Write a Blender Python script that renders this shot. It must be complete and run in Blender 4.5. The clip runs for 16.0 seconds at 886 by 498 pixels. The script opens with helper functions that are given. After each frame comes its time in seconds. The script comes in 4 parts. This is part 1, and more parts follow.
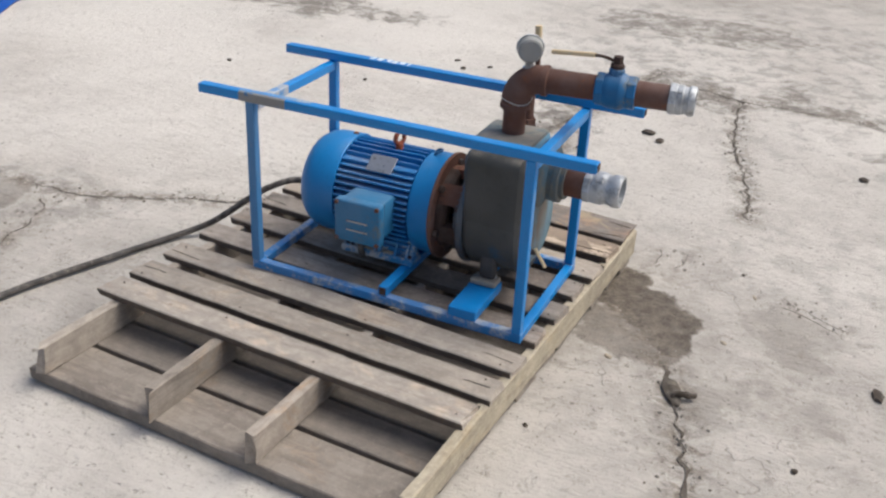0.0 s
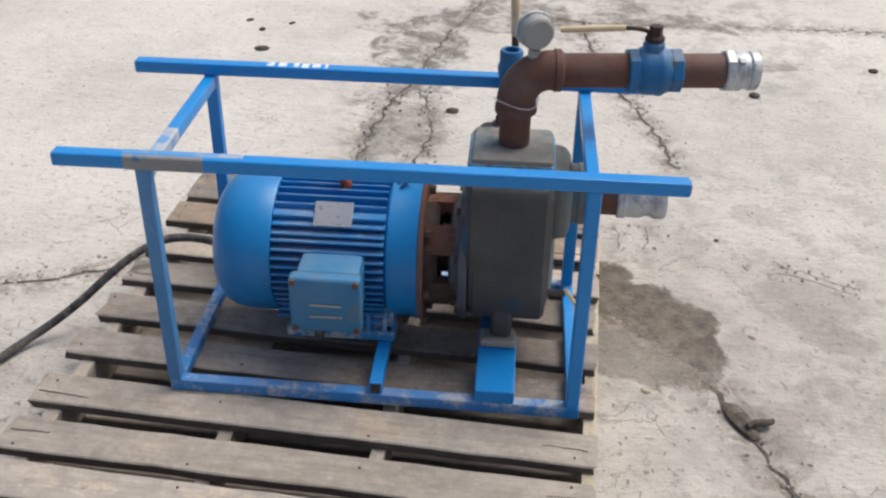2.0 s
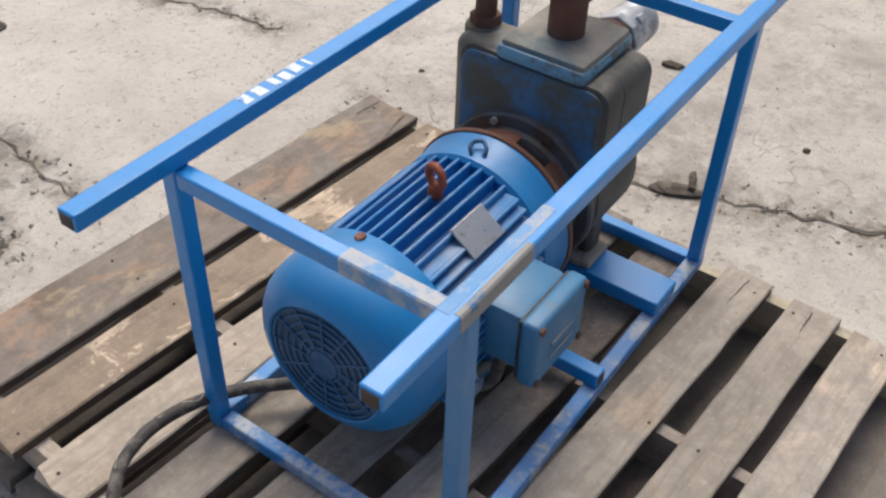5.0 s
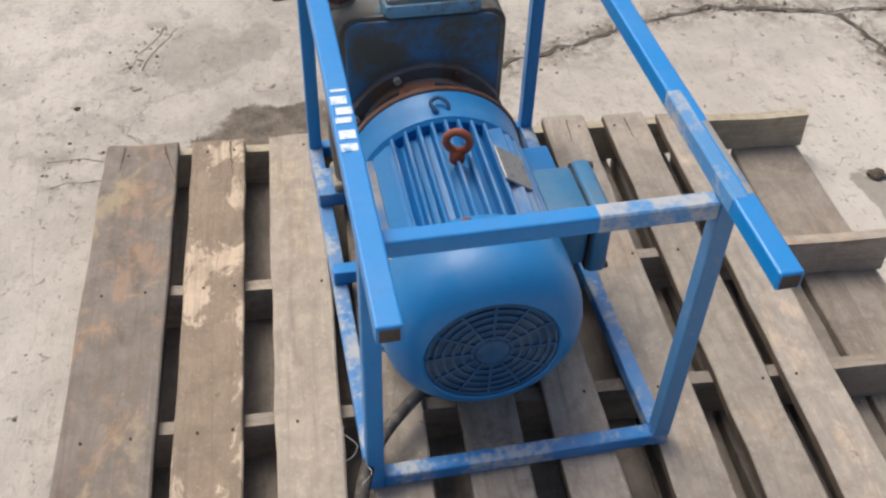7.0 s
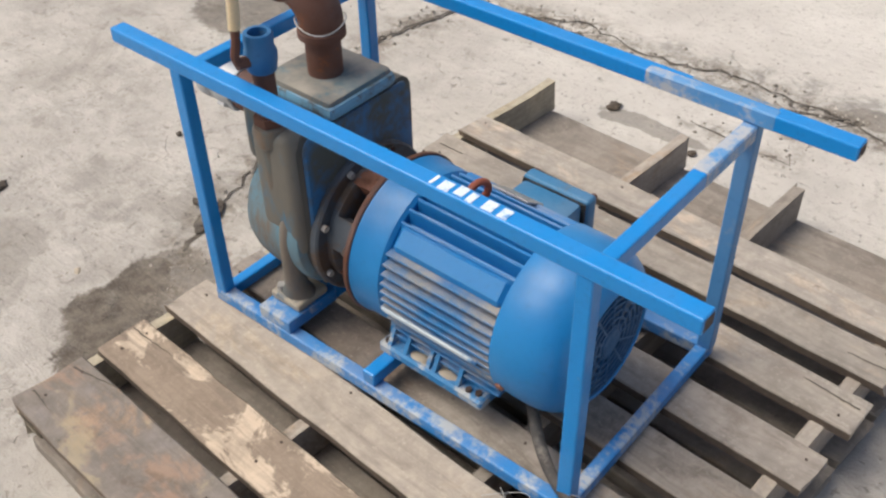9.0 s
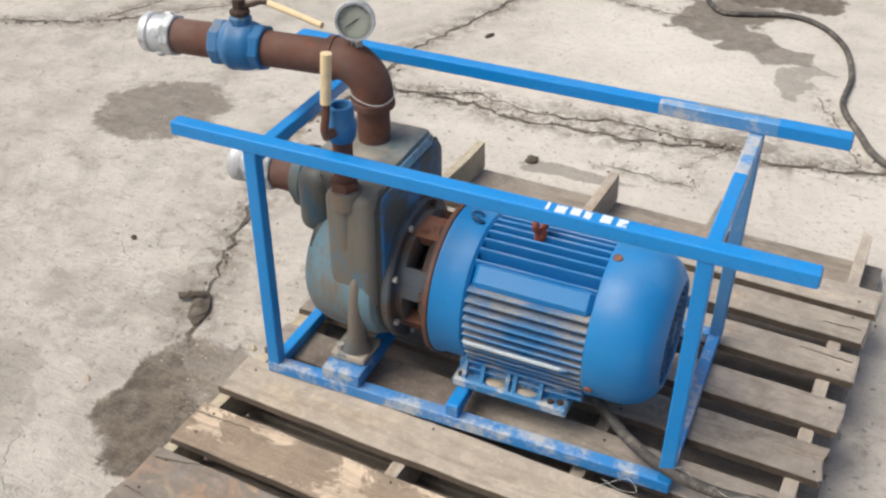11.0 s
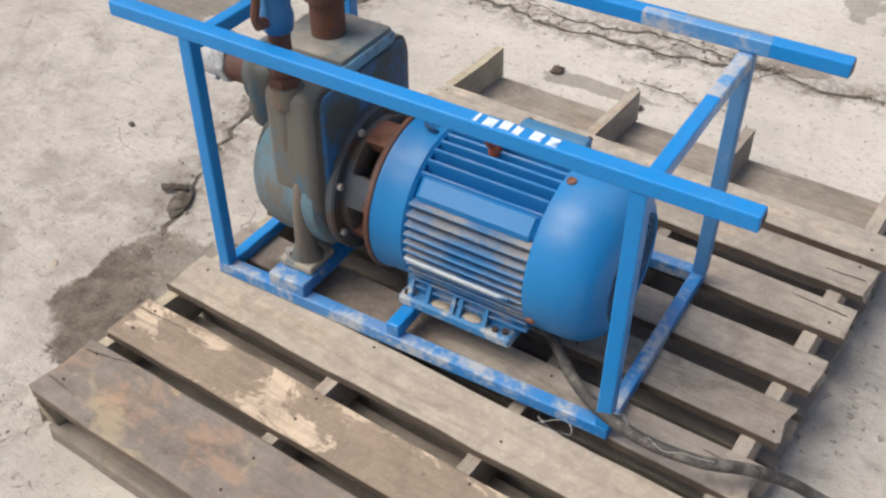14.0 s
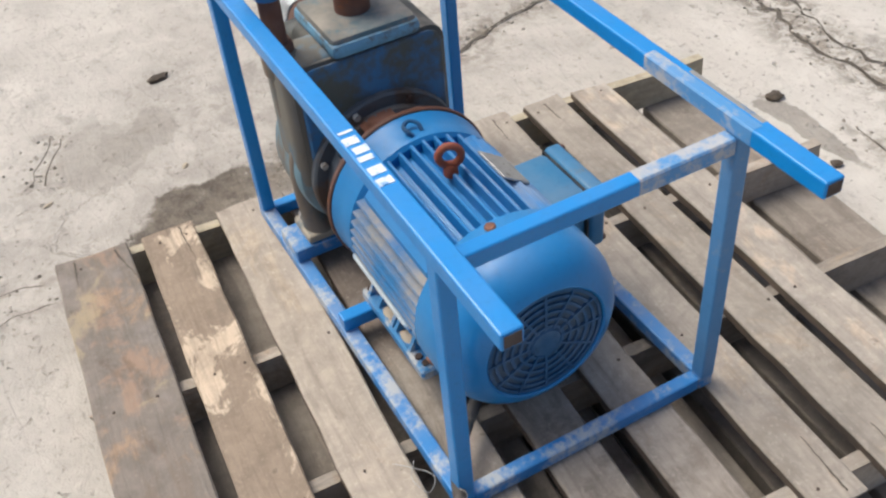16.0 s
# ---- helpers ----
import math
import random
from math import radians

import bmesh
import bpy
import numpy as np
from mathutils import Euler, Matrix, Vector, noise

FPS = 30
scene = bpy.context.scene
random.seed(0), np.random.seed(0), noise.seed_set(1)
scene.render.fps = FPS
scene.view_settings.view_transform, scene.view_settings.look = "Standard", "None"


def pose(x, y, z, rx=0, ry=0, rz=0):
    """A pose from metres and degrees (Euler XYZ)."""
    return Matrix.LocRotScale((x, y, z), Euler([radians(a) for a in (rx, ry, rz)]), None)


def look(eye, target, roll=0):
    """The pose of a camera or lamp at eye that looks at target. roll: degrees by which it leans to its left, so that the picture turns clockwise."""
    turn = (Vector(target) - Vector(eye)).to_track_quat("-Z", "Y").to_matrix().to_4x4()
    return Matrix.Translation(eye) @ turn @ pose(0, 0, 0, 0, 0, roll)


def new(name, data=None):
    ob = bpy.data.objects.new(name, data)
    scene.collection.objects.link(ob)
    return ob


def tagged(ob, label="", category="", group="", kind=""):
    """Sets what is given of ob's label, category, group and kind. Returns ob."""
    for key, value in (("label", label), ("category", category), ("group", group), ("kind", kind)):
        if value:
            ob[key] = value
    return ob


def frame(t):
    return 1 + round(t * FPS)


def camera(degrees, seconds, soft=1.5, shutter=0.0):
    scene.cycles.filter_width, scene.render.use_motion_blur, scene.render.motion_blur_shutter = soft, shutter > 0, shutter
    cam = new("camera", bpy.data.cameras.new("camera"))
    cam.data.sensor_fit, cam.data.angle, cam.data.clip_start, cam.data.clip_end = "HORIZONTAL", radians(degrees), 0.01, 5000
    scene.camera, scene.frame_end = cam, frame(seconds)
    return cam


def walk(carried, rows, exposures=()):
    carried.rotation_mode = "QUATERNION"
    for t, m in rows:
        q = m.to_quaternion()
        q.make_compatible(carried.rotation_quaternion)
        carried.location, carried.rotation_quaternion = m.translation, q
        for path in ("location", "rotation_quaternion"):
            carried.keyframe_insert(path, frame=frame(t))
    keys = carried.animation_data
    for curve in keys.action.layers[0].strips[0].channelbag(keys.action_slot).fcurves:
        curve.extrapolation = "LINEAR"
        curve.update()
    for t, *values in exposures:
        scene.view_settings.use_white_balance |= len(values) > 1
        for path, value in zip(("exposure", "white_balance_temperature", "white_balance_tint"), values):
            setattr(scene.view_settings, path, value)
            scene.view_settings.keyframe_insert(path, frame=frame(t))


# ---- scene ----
cam = camera(47.5, 16.0, soft=2.4)
PATH = [
    (0, (1.112, -2.404, 1.591), (0.415, -0.772, 0.668), 2.9),
    (0.5, (0.927, -2.173, 1.566), (0.285, -0.549, 0.591), 2.4),
    (1, (0.659, -1.991, 1.526), (0.192, -0.33, 0.514), 1.5),
    (1.5, (0.415, -1.92, 1.529), (0.156, -0.227, 0.496), 0.8),
    (2, (0.251, -1.805, 1.507), (0.132, -0.111, 0.45), 1.0),
    (2.5, (0.091, -1.687, 1.517), (0.11, -0.003, 0.439), 1.4),
    (3, (-0.096, -1.611, 1.497), (0.175, 0.049, 0.415), 2.3),
    (3.5, (-0.473, -1.473, 1.5), (0.148, 0.046, 0.356), 0.9),
    (4, (-0.704, -1.249, 1.461), (0.181, 0.065, 0.242), 0.1),
    (4.2, (-0.796, -1.11, 1.43), (0.174, 0.117, 0.183), 0.3),
    (6.3, (-1.199, -0.02, 1.431), (0.251, 0.016, 0.053), 5.9),
    (6.5, (-1.205, 0.084, 1.425), (0.232, -0.021, 0.037), 6.35),
    (7, (-1.249, 0.328, 1.464), (0.151, 0.004, 0.074), 2.2),
    (7.5, (-1.14, 0.481, 1.449), (0.251, -0.07, 0.122), -1.75),
    (8, (-1.009, 0.616, 1.486), (0.232, -0.259, 0.184), 1.2),
    (8.5, (-0.94, 0.833, 1.456), (0.173, -0.236, 0.185), 1.4),
    (8.7, (-0.923, 0.933, 1.493), (0.139, -0.16, 0.198), -0.15),
    (10.8, (-0.554, 1.486, 1.54), (0.107, 0.002, 0.375), 0.4),
    (11, (-0.544, 1.527, 1.549), (0.119, 0.028, 0.402), 0.3),
    (11.5, (-0.521, 1.582, 1.557), (0.143, 0.054, 0.451), 0.6),
    (12, (-0.499, 1.604, 1.567), (0.175, 0.072, 0.471), 0.8),
    (12.5, (-0.507, 1.603, 1.562), (0.166, 0.074, 0.464), 0.6),
    (13, (-0.532, 1.563, 1.546), (0.182, 0.081, 0.408), -0.4),
    (13.5, (-0.627, 1.444, 1.498), (0.141, 0.046, 0.291), -0.3),
    (14, (-0.745, 1.295, 1.475), (0.05, -0.01, 0.184), 0.1),
    (14.5, (-0.834, 1.166, 1.444), (0.06, -0.012, 0.097), -0.3),
    (15, (-0.933, 0.901, 1.437), (0.119, -0.073, 0.043), -2.5),
    (15.5, (-1.067, 0.737, 1.433), (0.155, -0.066, 0.068), -3.3),
    (16, (-1.189, 0.581, 1.464), (0.149, -0.04, 0.113), -5.7),
]
walk(cam, [(t, look(eye, target, roll)) for t, eye, target, roll in PATH], exposures=[(0.0, -0.08, 6380, 10), (3.0, 0.03, 6430, 10), (6.3, -0.04, 6720, 11), (8.5, 0.0, 6660, 10), (11.2, 0.12, 6680, 8.5), (12.5, 0.07, 6720, 8.5), (14.0, 0.08, 6620, 10), (14.6, 0.03, 6600, 10), (15.5, 0.09, 6570, 9.5), (16.0, 0.13, 6560, 9)])

# ---- light: bright hazy sky with a veiled, high sun ----
SUN_AZ, SUN_EL = radians(35), radians(58)      # from +x towards +y
world = bpy.data.worlds.new("sky")
scene.world = world
world.use_nodes = True
wn = world.node_tree
sky = wn.nodes.new("ShaderNodeTexSky")
sky.sky_type = "NISHITA"
sky.sun_disc = False
sky.sun_elevation, sky.sun_rotation = SUN_EL, radians(90) - SUN_AZ
sky.air_density, sky.dust_density, sky.ozone_density = 1.0, 6.0, 1.0
wn.nodes["Background"].inputs["Strength"].default_value = 0.138
wn.links.new(sky.outputs[0], wn.nodes["Background"].inputs["Color"])
sun = new("sun", bpy.data.lights.new("sun", "SUN"))
sun.data.energy, sun.data.angle, sun.data.color = 2.2, radians(40), (0.98, 0.975, 0.905)
sdir = Vector((math.cos(SUN_EL) * math.cos(SUN_AZ), math.cos(SUN_EL) * math.sin(SUN_AZ), math.sin(SUN_EL)))
sun.matrix_world = look(sdir * 20, (0, 0, 0))


# ---- materials ----
def mat(name, rough=0.5, metal=0.0):
    m = bpy.data.materials.new(name)
    m.use_nodes = True
    b = m.node_tree.nodes["Principled BSDF"]
    b.inputs["Roughness"].default_value, b.inputs["Metallic"].default_value = rough, metal
    b.inputs["Specular IOR Level"].default_value = 0.35
    return m, m.node_tree, b


def coords(nt, scale=(1, 1, 1), kind="Object"):
    tc = nt.nodes.new("ShaderNodeTexCoord")
    mp = nt.nodes.new("ShaderNodeMapping")
    mp.inputs["Scale"].default_value = scale
    nt.links.new(tc.outputs[kind], mp.inputs["Vector"])
    return mp.outputs[0]


def noisy(nt, vec, scale, detail=4.0, rough=0.6, distort=0.0):
    n = nt.nodes.new("ShaderNodeTexNoise")
    n.inputs["Scale"].default_value, n.inputs["Detail"].default_value = scale, detail
    n.inputs["Roughness"].default_value, n.inputs["Distortion"].default_value = rough, distort
    if vec is not None:
        nt.links.new(vec, n.inputs["Vector"])
    return n.outputs["Fac"]


def ramp(nt, fac, lo, hi, out_lo=0.0, out_hi=1.0):
    r = nt.nodes.new("ShaderNodeMapRange")
    r.interpolation_type = "SMOOTHSTEP"
    for key, v in (("From Min", lo), ("From Max", hi), ("To Min", out_lo), ("To Max", out_hi)):
        r.inputs[key].default_value = v
    nt.links.new(fac, r.inputs["Value"])
    return r.outputs["Result"]


def blend(nt, fac, a, b, mode="MIX"):
    m = nt.nodes.new("ShaderNodeMix")
    m.data_type, m.blend_type = "RGBA", mode
    for key, v in ((0, fac), (6, a), (7, b)):
        if isinstance(v, (tuple, float, int)):
            m.inputs[key].default_value = (*v, 1) if isinstance(v, tuple) else v
        else:
            nt.links.new(v, m.inputs[key])
    return m.outputs[2]


def maths(nt, op, a, b=0.0):
    m = nt.nodes.new("ShaderNodeMath")
    m.operation = op
    for i, v in enumerate((a, b)):
        if isinstance(v, (float, int)):
            m.inputs[i].default_value = v
        else:
            nt.links.new(v, m.inputs[i])
    return m.outputs[0]


def relief(nt, b, height, strength=0.3, distance=0.002):
    n = nt.nodes.new("ShaderNodeBump")
    n.inputs["Strength"].default_value, n.inputs["Distance"].default_value = strength, distance
    nt.links.new(height, n.inputs["Height"])
    nt.links.new(n.outputs[0], b.inputs["Normal"])


def worn_paint(name, paint, under, lo, hi, rough=0.4, scale=14.0, tint=0.25, dust=0.0, stretch=(1, 1, 1)):
    """Paint over metal, faded and chipped through to what lies under it."""
    m, nt, b = mat(name, rough)
    v = coords(nt, stretch)
    big, fine = noisy(nt, v, scale, 5.0, 0.65), noisy(nt, v, scale * 9, 3.0)
    faded = blend(nt, ramp(nt, noisy(nt, v, scale * 0.4, 3.0), 0.35, 0.75), paint, tuple(c + tint * (0.5 - c) * 0.4 for c in paint))
    grimy = blend(nt, ramp(nt, fine, 0.5, 0.85, 0.0, 0.35), faded, tuple(c * 0.55 for c in paint))
    chips = ramp(nt, maths(nt, "ADD", maths(nt, "MULTIPLY", big, 0.8), maths(nt, "MULTIPLY", fine, 0.2)), lo, hi)
    colour = blend(nt, chips, grimy, under)
    if dust:
        geo = nt.nodes.new("ShaderNodeNewGeometry")
        sep = nt.nodes.new("ShaderNodeSeparateXYZ")
        nt.links.new(geo.outputs["Normal"], sep.inputs[0])
        up = maths(nt, "MULTIPLY", ramp(nt, sep.outputs[2], 0.5, 1.0), ramp(nt, noisy(nt, v, 9.0, 4.0), 0.35, 0.7, 0.0, dust))
        colour = blend(nt, up, colour, (0.42, 0.37, 0.31))
    nt.links.new(colour, b.inputs["Base Color"])
    nt.links.new(ramp(nt, big, 0.2, 0.8, rough - 0.08, rough + 0.22), b.inputs["Roughness"])
    relief(nt, b, maths(nt, "SUBTRACT", fine, chips), 0.25, 0.001)
    return m


BLUE = (0.0, 0.222, 0.60)
frame_paint = worn_paint("frame_paint", BLUE, (0.26, 0.25, 0.23), 0.66, 0.74, 0.36, 11.0, 0.0, dust=0.05)
frame_paint.node_tree.nodes["Principled BSDF"].inputs["Coat Weight"].default_value = 0.35
frame_paint.node_tree.nodes["Principled BSDF"].inputs["Coat Roughness"].default_value = 0.22
base_paint = worn_paint("base_paint", (0.02, 0.20, 0.52), (0.40, 0.44, 0.48), 0.47, 0.62, 0.42, 13.0, 0.3, dust=0.25)
bare_rail = worn_paint("bare_rail", (0.25, 0.25, 0.245), (0.06, 0.18, 0.36), 0.52, 0.62, 0.5, 16.0)
motor_paint = worn_paint("motor_paint", (0.003, 0.190, 0.485), (0.17, 0.19, 0.19), 0.67, 0.76, 0.38, 10.0, 0.03, dust=0.10)
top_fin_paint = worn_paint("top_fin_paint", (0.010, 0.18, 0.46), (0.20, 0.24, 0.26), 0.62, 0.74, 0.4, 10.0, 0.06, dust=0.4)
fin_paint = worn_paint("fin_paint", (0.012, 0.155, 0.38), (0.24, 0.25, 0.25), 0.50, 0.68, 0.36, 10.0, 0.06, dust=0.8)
motor_paint.node_tree.nodes["Principled BSDF"].inputs["Coat Weight"].default_value = 0.3
motor_paint.node_tree.nodes["Principled BSDF"].inputs["Coat Roughness"].default_value = 0.3
# pale colour for the painted glint on the motor's long rib
glint_paint = worn_paint("glint_paint", (0.46, 0.52, 0.56), (0.10, 0.24, 0.42), 0.52, 0.64, 0.32, 30.0)
foot_paint = worn_paint("foot_paint", (0.03, 0.20, 0.44), (0.42, 0.44, 0.45), 0.47, 0.58, 0.32, 18.0, 0.15, dust=0.35)
box_paint = worn_paint("box_paint", (0.022, 0.170, 0.345), (0.13, 0.17, 0.18), 0.54, 0.70, 0.42, 12.0, dust=0.12)
pump_paint = worn_paint("pump_paint", (0.046, 0.047, 0.044), (0.012, 0.075, 0.15), 0.54, 0.72, 0.5, 6.0, dust=0.6)
pump_blue = worn_paint("pump_blue", (0.115, 0.235, 0.30), (0.185, 0.135, 0.095), 0.40, 0.68, 0.5, 13.0, dust=0.4, stretch=(1, 1, 0.3))
port_paint = worn_paint("port_paint", (0.175, 0.122, 0.085), (0.13, 0.14, 0.13), 0.42, 0.62, 0.55, 16.0, stretch=(1, 1, 0.3))
flange_paint = worn_paint("flange_paint", (0.17, 0.165, 0.15), (0.08, 0.14, 0.17), 0.50, 0.62, 0.6, 14.0, dust=0.6)
plate_paint = worn_paint("plate_paint", (0.058, 0.074, 0.094), (0.095, 0.068, 0.052), 0.47, 0.62, 0.5, 14.0, dust=0.4)
flange_blue = worn_paint("flange_blue", (0.09, 0.27, 0.43), (0.10, 0.10, 0.09), 0.48, 0.62, 0.5, 11.0, dust=0.2)
leg_paint = worn_paint("leg_paint", (0.175, 0.145, 0.115), (0.11, 0.135, 0.14), 0.42, 0.62, 0.55, 13.0, dust=0.3, stretch=(1, 1, 0.35))
grimy_iron = worn_paint("grimy_iron", (0.042, 0.036, 0.032), (0.085, 0.065, 0.05), 0.5, 0.65, 0.6, 16.0, dust=0.4)
dusty_iron = worn_paint("dusty_iron", (0.36, 0.32, 0.26), (0.10, 0.14, 0.18), 0.52, 0.64, 0.8, 22.0)
pale_paint = worn_paint("pale_paint", (0.07, 0.26, 0.54), (0.42, 0.43, 0.45), 0.44, 0.60, 0.45, 14.0, 0.25)
faded_paint = worn_paint("faded_paint", (0.065, 0.22, 0.45), (0.30, 0.35, 0.40), 0.55, 0.72, 0.45, 9.0, 0.25)
cover_blue = worn_paint("cover_blue", (0.010, 0.118, 0.29), (0.068, 0.075, 0.068), 0.41, 0.57, 0.5, 6.0, dust=0.4)
neck_paint = worn_paint("neck_paint", (0.150, 0.140, 0.118), (0.070, 0.190, 0.290), 0.45, 0.60, 0.5, 9.0, dust=0.35, stretch=(1, 1, 0.4))
suction_paint = worn_paint("suction_paint", (0.125, 0.125, 0.110), (0.060, 0.120, 0.165), 0.46, 0.62, 0.5, 9.0, dust=0.4, stretch=(1, 1, 0.5))
valve_paint = worn_paint("valve_paint", (0.012, 0.125, 0.30), (0.10, 0.13, 0.14), 0.54, 0.68, 0.4, 15.0, dust=0.2)
rust = worn_paint("rust", (0.115, 0.052, 0.036), (0.20, 0.075, 0.035), 0.56, 0.68, 0.75, 22.0)
rust_orange = worn_paint("rust_orange", (0.23, 0.095, 0.055), (0.13, 0.055, 0.035), 0.50, 0.64, 0.8, 26.0)
rust_dark = worn_paint("rust_dark", (0.055, 0.034, 0.027), (0.12, 0.05, 0.03), 0.55, 0.7, 0.8, 26.0)
red_lug = worn_paint("red_lug", (0.24, 0.055, 0.025), (0.10, 0.04, 0.025), 0.58, 0.7, 0.6, 40.0)
gauge_case = worn_paint("gauge_case", (0.30, 0.30, 0.285), (0.2, 0.2, 0.19), 0.55, 0.7, 0.4, 40.0)
alloy = worn_paint("alloy", (0.52, 0.54, 0.56), (0.30, 0.31, 0.32), 0.46, 0.64, 0.42, 34.0)
alloy.node_tree.nodes["Principled BSDF"].inputs["Metallic"].default_value = 0.35
wire_metal = worn_paint("wire_metal", (0.42, 0.42, 0.41), (0.2, 0.19, 0.18), 0.5, 0.65, 0.5, 60.0)
yellow_grip = worn_paint("yellow_grip", (0.68, 0.54, 0.33), (0.52, 0.44, 0.32), 0.5, 0.65, 0.6, 40.0)
dark_grip = worn_paint("dark_grip", (0.13, 0.12, 0.09), (0.2, 0.1, 0.05), 0.55, 0.7, 0.6, 40.0)
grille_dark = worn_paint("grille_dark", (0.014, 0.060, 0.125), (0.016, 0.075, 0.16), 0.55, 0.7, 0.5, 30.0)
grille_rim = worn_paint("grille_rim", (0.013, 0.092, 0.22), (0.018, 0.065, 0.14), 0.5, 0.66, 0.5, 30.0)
steel = worn_paint("steel", (0.36, 0.355, 0.34), (0.20, 0.14, 0.10), 0.52, 0.66, 0.4, 50.0)
nameplate_metal = worn_paint("nameplate_metal", (0.46, 0.47, 0.48), (0.22, 0.20, 0.185), 0.52, 0.68, 0.30, 34.0)
nameplate_metal.node_tree.nodes["Principled BSDF"].inputs["Metallic"].default_value = 0.9
white_mark = worn_paint("white_mark", (0.66, 0.74, 0.80), (0.03, 0.24, 0.58), 0.52, 0.62, 0.6, 60.0)
dial_white = worn_paint("dial_white", (0.40, 0.43, 0.38), (0.32, 0.34, 0.30), 0.55, 0.7, 0.5, 60.0)
black_ink = worn_paint("black_ink", (0.02, 0.02, 0.02), (0.04, 0.04, 0.04), 0.55, 0.7, 0.5, 60.0)
rubber = worn_paint("rubber", (0.05, 0.045, 0.042), (0.19, 0.17, 0.15), 0.46, 0.66, 0.65, 30.0)
leaf_brown = worn_paint("leaf_brown", (0.065, 0.05, 0.038), (0.13, 0.10, 0.072), 0.5, 0.7, 0.8, 60.0)
sand_dirt = worn_paint("sand_dirt", (0.42, 0.36, 0.28), (0.30, 0.25, 0.19), 0.5, 0.65, 0.9, 40.0)
soil = worn_paint("soil", (0.075, 0.062, 0.05), (0.15, 0.13, 0.105), 0.48, 0.62, 0.95, 45.0)
tarp_blue = worn_paint("tarp_blue", (0.02, 0.16, 0.62), (0.05, 0.25, 0.65), 0.55, 0.7, 0.45, 5.0)
gm, gnt, gb = mat("gauge_glass", 0.05)
gb.inputs["Transmission Weight"].default_value, gb.inputs["IOR"].default_value = 1.0, 1.1
gauge_glass = gm


def wood(name, pale, warm, warm_lo, warm_hi, stain=0.5, stain_colour=(0.15, 0.125, 0.105), patches=(), brown_mid=0.0):
    """Weathered sawn wood: grey streaked grain, warm worn patches, damp blotches, dirt."""
    m, nt, b = mat(name, 0.85)
    info = nt.nodes.new("ShaderNodeObjectInfo")
    tc = nt.nodes.new("ShaderNodeTexCoord")
    off = nt.nodes.new("ShaderNodeVectorMath")
    off.operation = "MULTIPLY_ADD"
    nt.links.new(info.outputs["Random"], off.inputs[0])
    off.inputs[1].default_value = (17.0, 31.0, 7.0)
    nt.links.new(tc.outputs["Object"], off.inputs[2])
    v = off.outputs[0]

    def stretched(scale):
        mp = nt.nodes.new("ShaderNodeMapping")
        mp.inputs["Scale"].default_value = scale
        nt.links.new(v, mp.inputs["Vector"])
        return mp.outputs[0]

    grain = noisy(nt, stretched((2.6, 46.0, 30.0)), 1.7, 6.0, 0.7, 0.6)
    streak = noisy(nt, stretched((1.0, 7.0, 7.0)), 3.2, 5.0, 0.65, 0.7)
    blot = noisy(nt, stretched((0.8, 1.4, 1.4)), 6.5, 6.0, 0.7, 0.6)
    mottle = noisy(nt, v, 19.0, 6.0, 0.72, 0.4)
    fine = noisy(nt, v, 120.0, 3.0, 0.6)
    c = blend(nt, ramp(nt, mottle, 0.30, 0.70), tuple(x * 0.80 for x in pale), tuple(x * 1.14 for x in pale))
    c = blend(nt, ramp(nt, grain, 0.30, 0.55, 0.45, 0.0), c, tuple(x * 0.62 for x in pale))
    c = blend(nt, ramp(nt, blot, warm_lo, warm_hi), c, blend(nt, ramp(nt, maths(nt, "ADD", maths(nt, "MULTIPLY", grain, 0.5), maths(nt, "MULTIPLY", mottle, 0.5)), 0.38, 0.60), tuple(x * 0.66 for x in warm), warm))
    c = blend(nt, ramp(nt, streak, 0.52, 0.68, 0.0, stain), c, stain_colour)
    c = blend(nt, ramp(nt, noisy(nt, v, 4.0, 7.0, 0.75, 0.5), 0.55, 0.66, 0.0, stain), c, tuple(x * 0.9 for x in stain_colour))
    c = blend(nt, ramp(nt, noisy(nt, v, 30.0, 3.0, 0.55), 0.68, 0.76, 0.0, 0.55), c, (0.09, 0.07, 0.055))
    for seed, colour in enumerate(patches):
        mp = nt.nodes.new("ShaderNodeMapping")
        mp.inputs["Location"].default_value = (3.1 * seed + 1.7, 5.3 * seed, 2.0)
        mp.inputs["Scale"].default_value = (0.8, 1.0, 1.0)
        nt.links.new(v, mp.inputs["Vector"])
        c = blend(nt, ramp(nt, noisy(nt, mp.outputs[0], 8.5, 5.0, 0.62, 0.3), 0.56, 0.66, 0.0, 0.55), c, colour)
    if brown_mid:
        # a ragged dark brown patch over the boards' middle
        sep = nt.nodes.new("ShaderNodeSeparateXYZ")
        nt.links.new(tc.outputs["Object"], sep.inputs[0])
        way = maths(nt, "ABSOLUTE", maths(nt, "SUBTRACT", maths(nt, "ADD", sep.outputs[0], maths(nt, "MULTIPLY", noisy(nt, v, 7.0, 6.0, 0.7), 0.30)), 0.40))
        c = blend(nt, ramp(nt, way, 0.15, 0.33, brown_mid, 0.0), c, blend(nt, ramp(nt, mottle, 0.35, 0.65), (0.105, 0.080, 0.066), (0.19, 0.15, 0.122)))
    c = blend(nt, ramp(nt, fine, 0.56, 0.74, 0.0, 0.4), c, tuple(x * 1.5 for x in pale))
    val = nt.nodes.new("ShaderNodeHueSaturation")
    nt.links.new(ramp(nt, info.outputs["Random"], 0.0, 1.0, 0.84, 1.12), val.inputs["Value"])
    nt.links.new(c, val.inputs["Color"])
    nt.links.new(val.outputs[0], b.inputs["Base Color"])
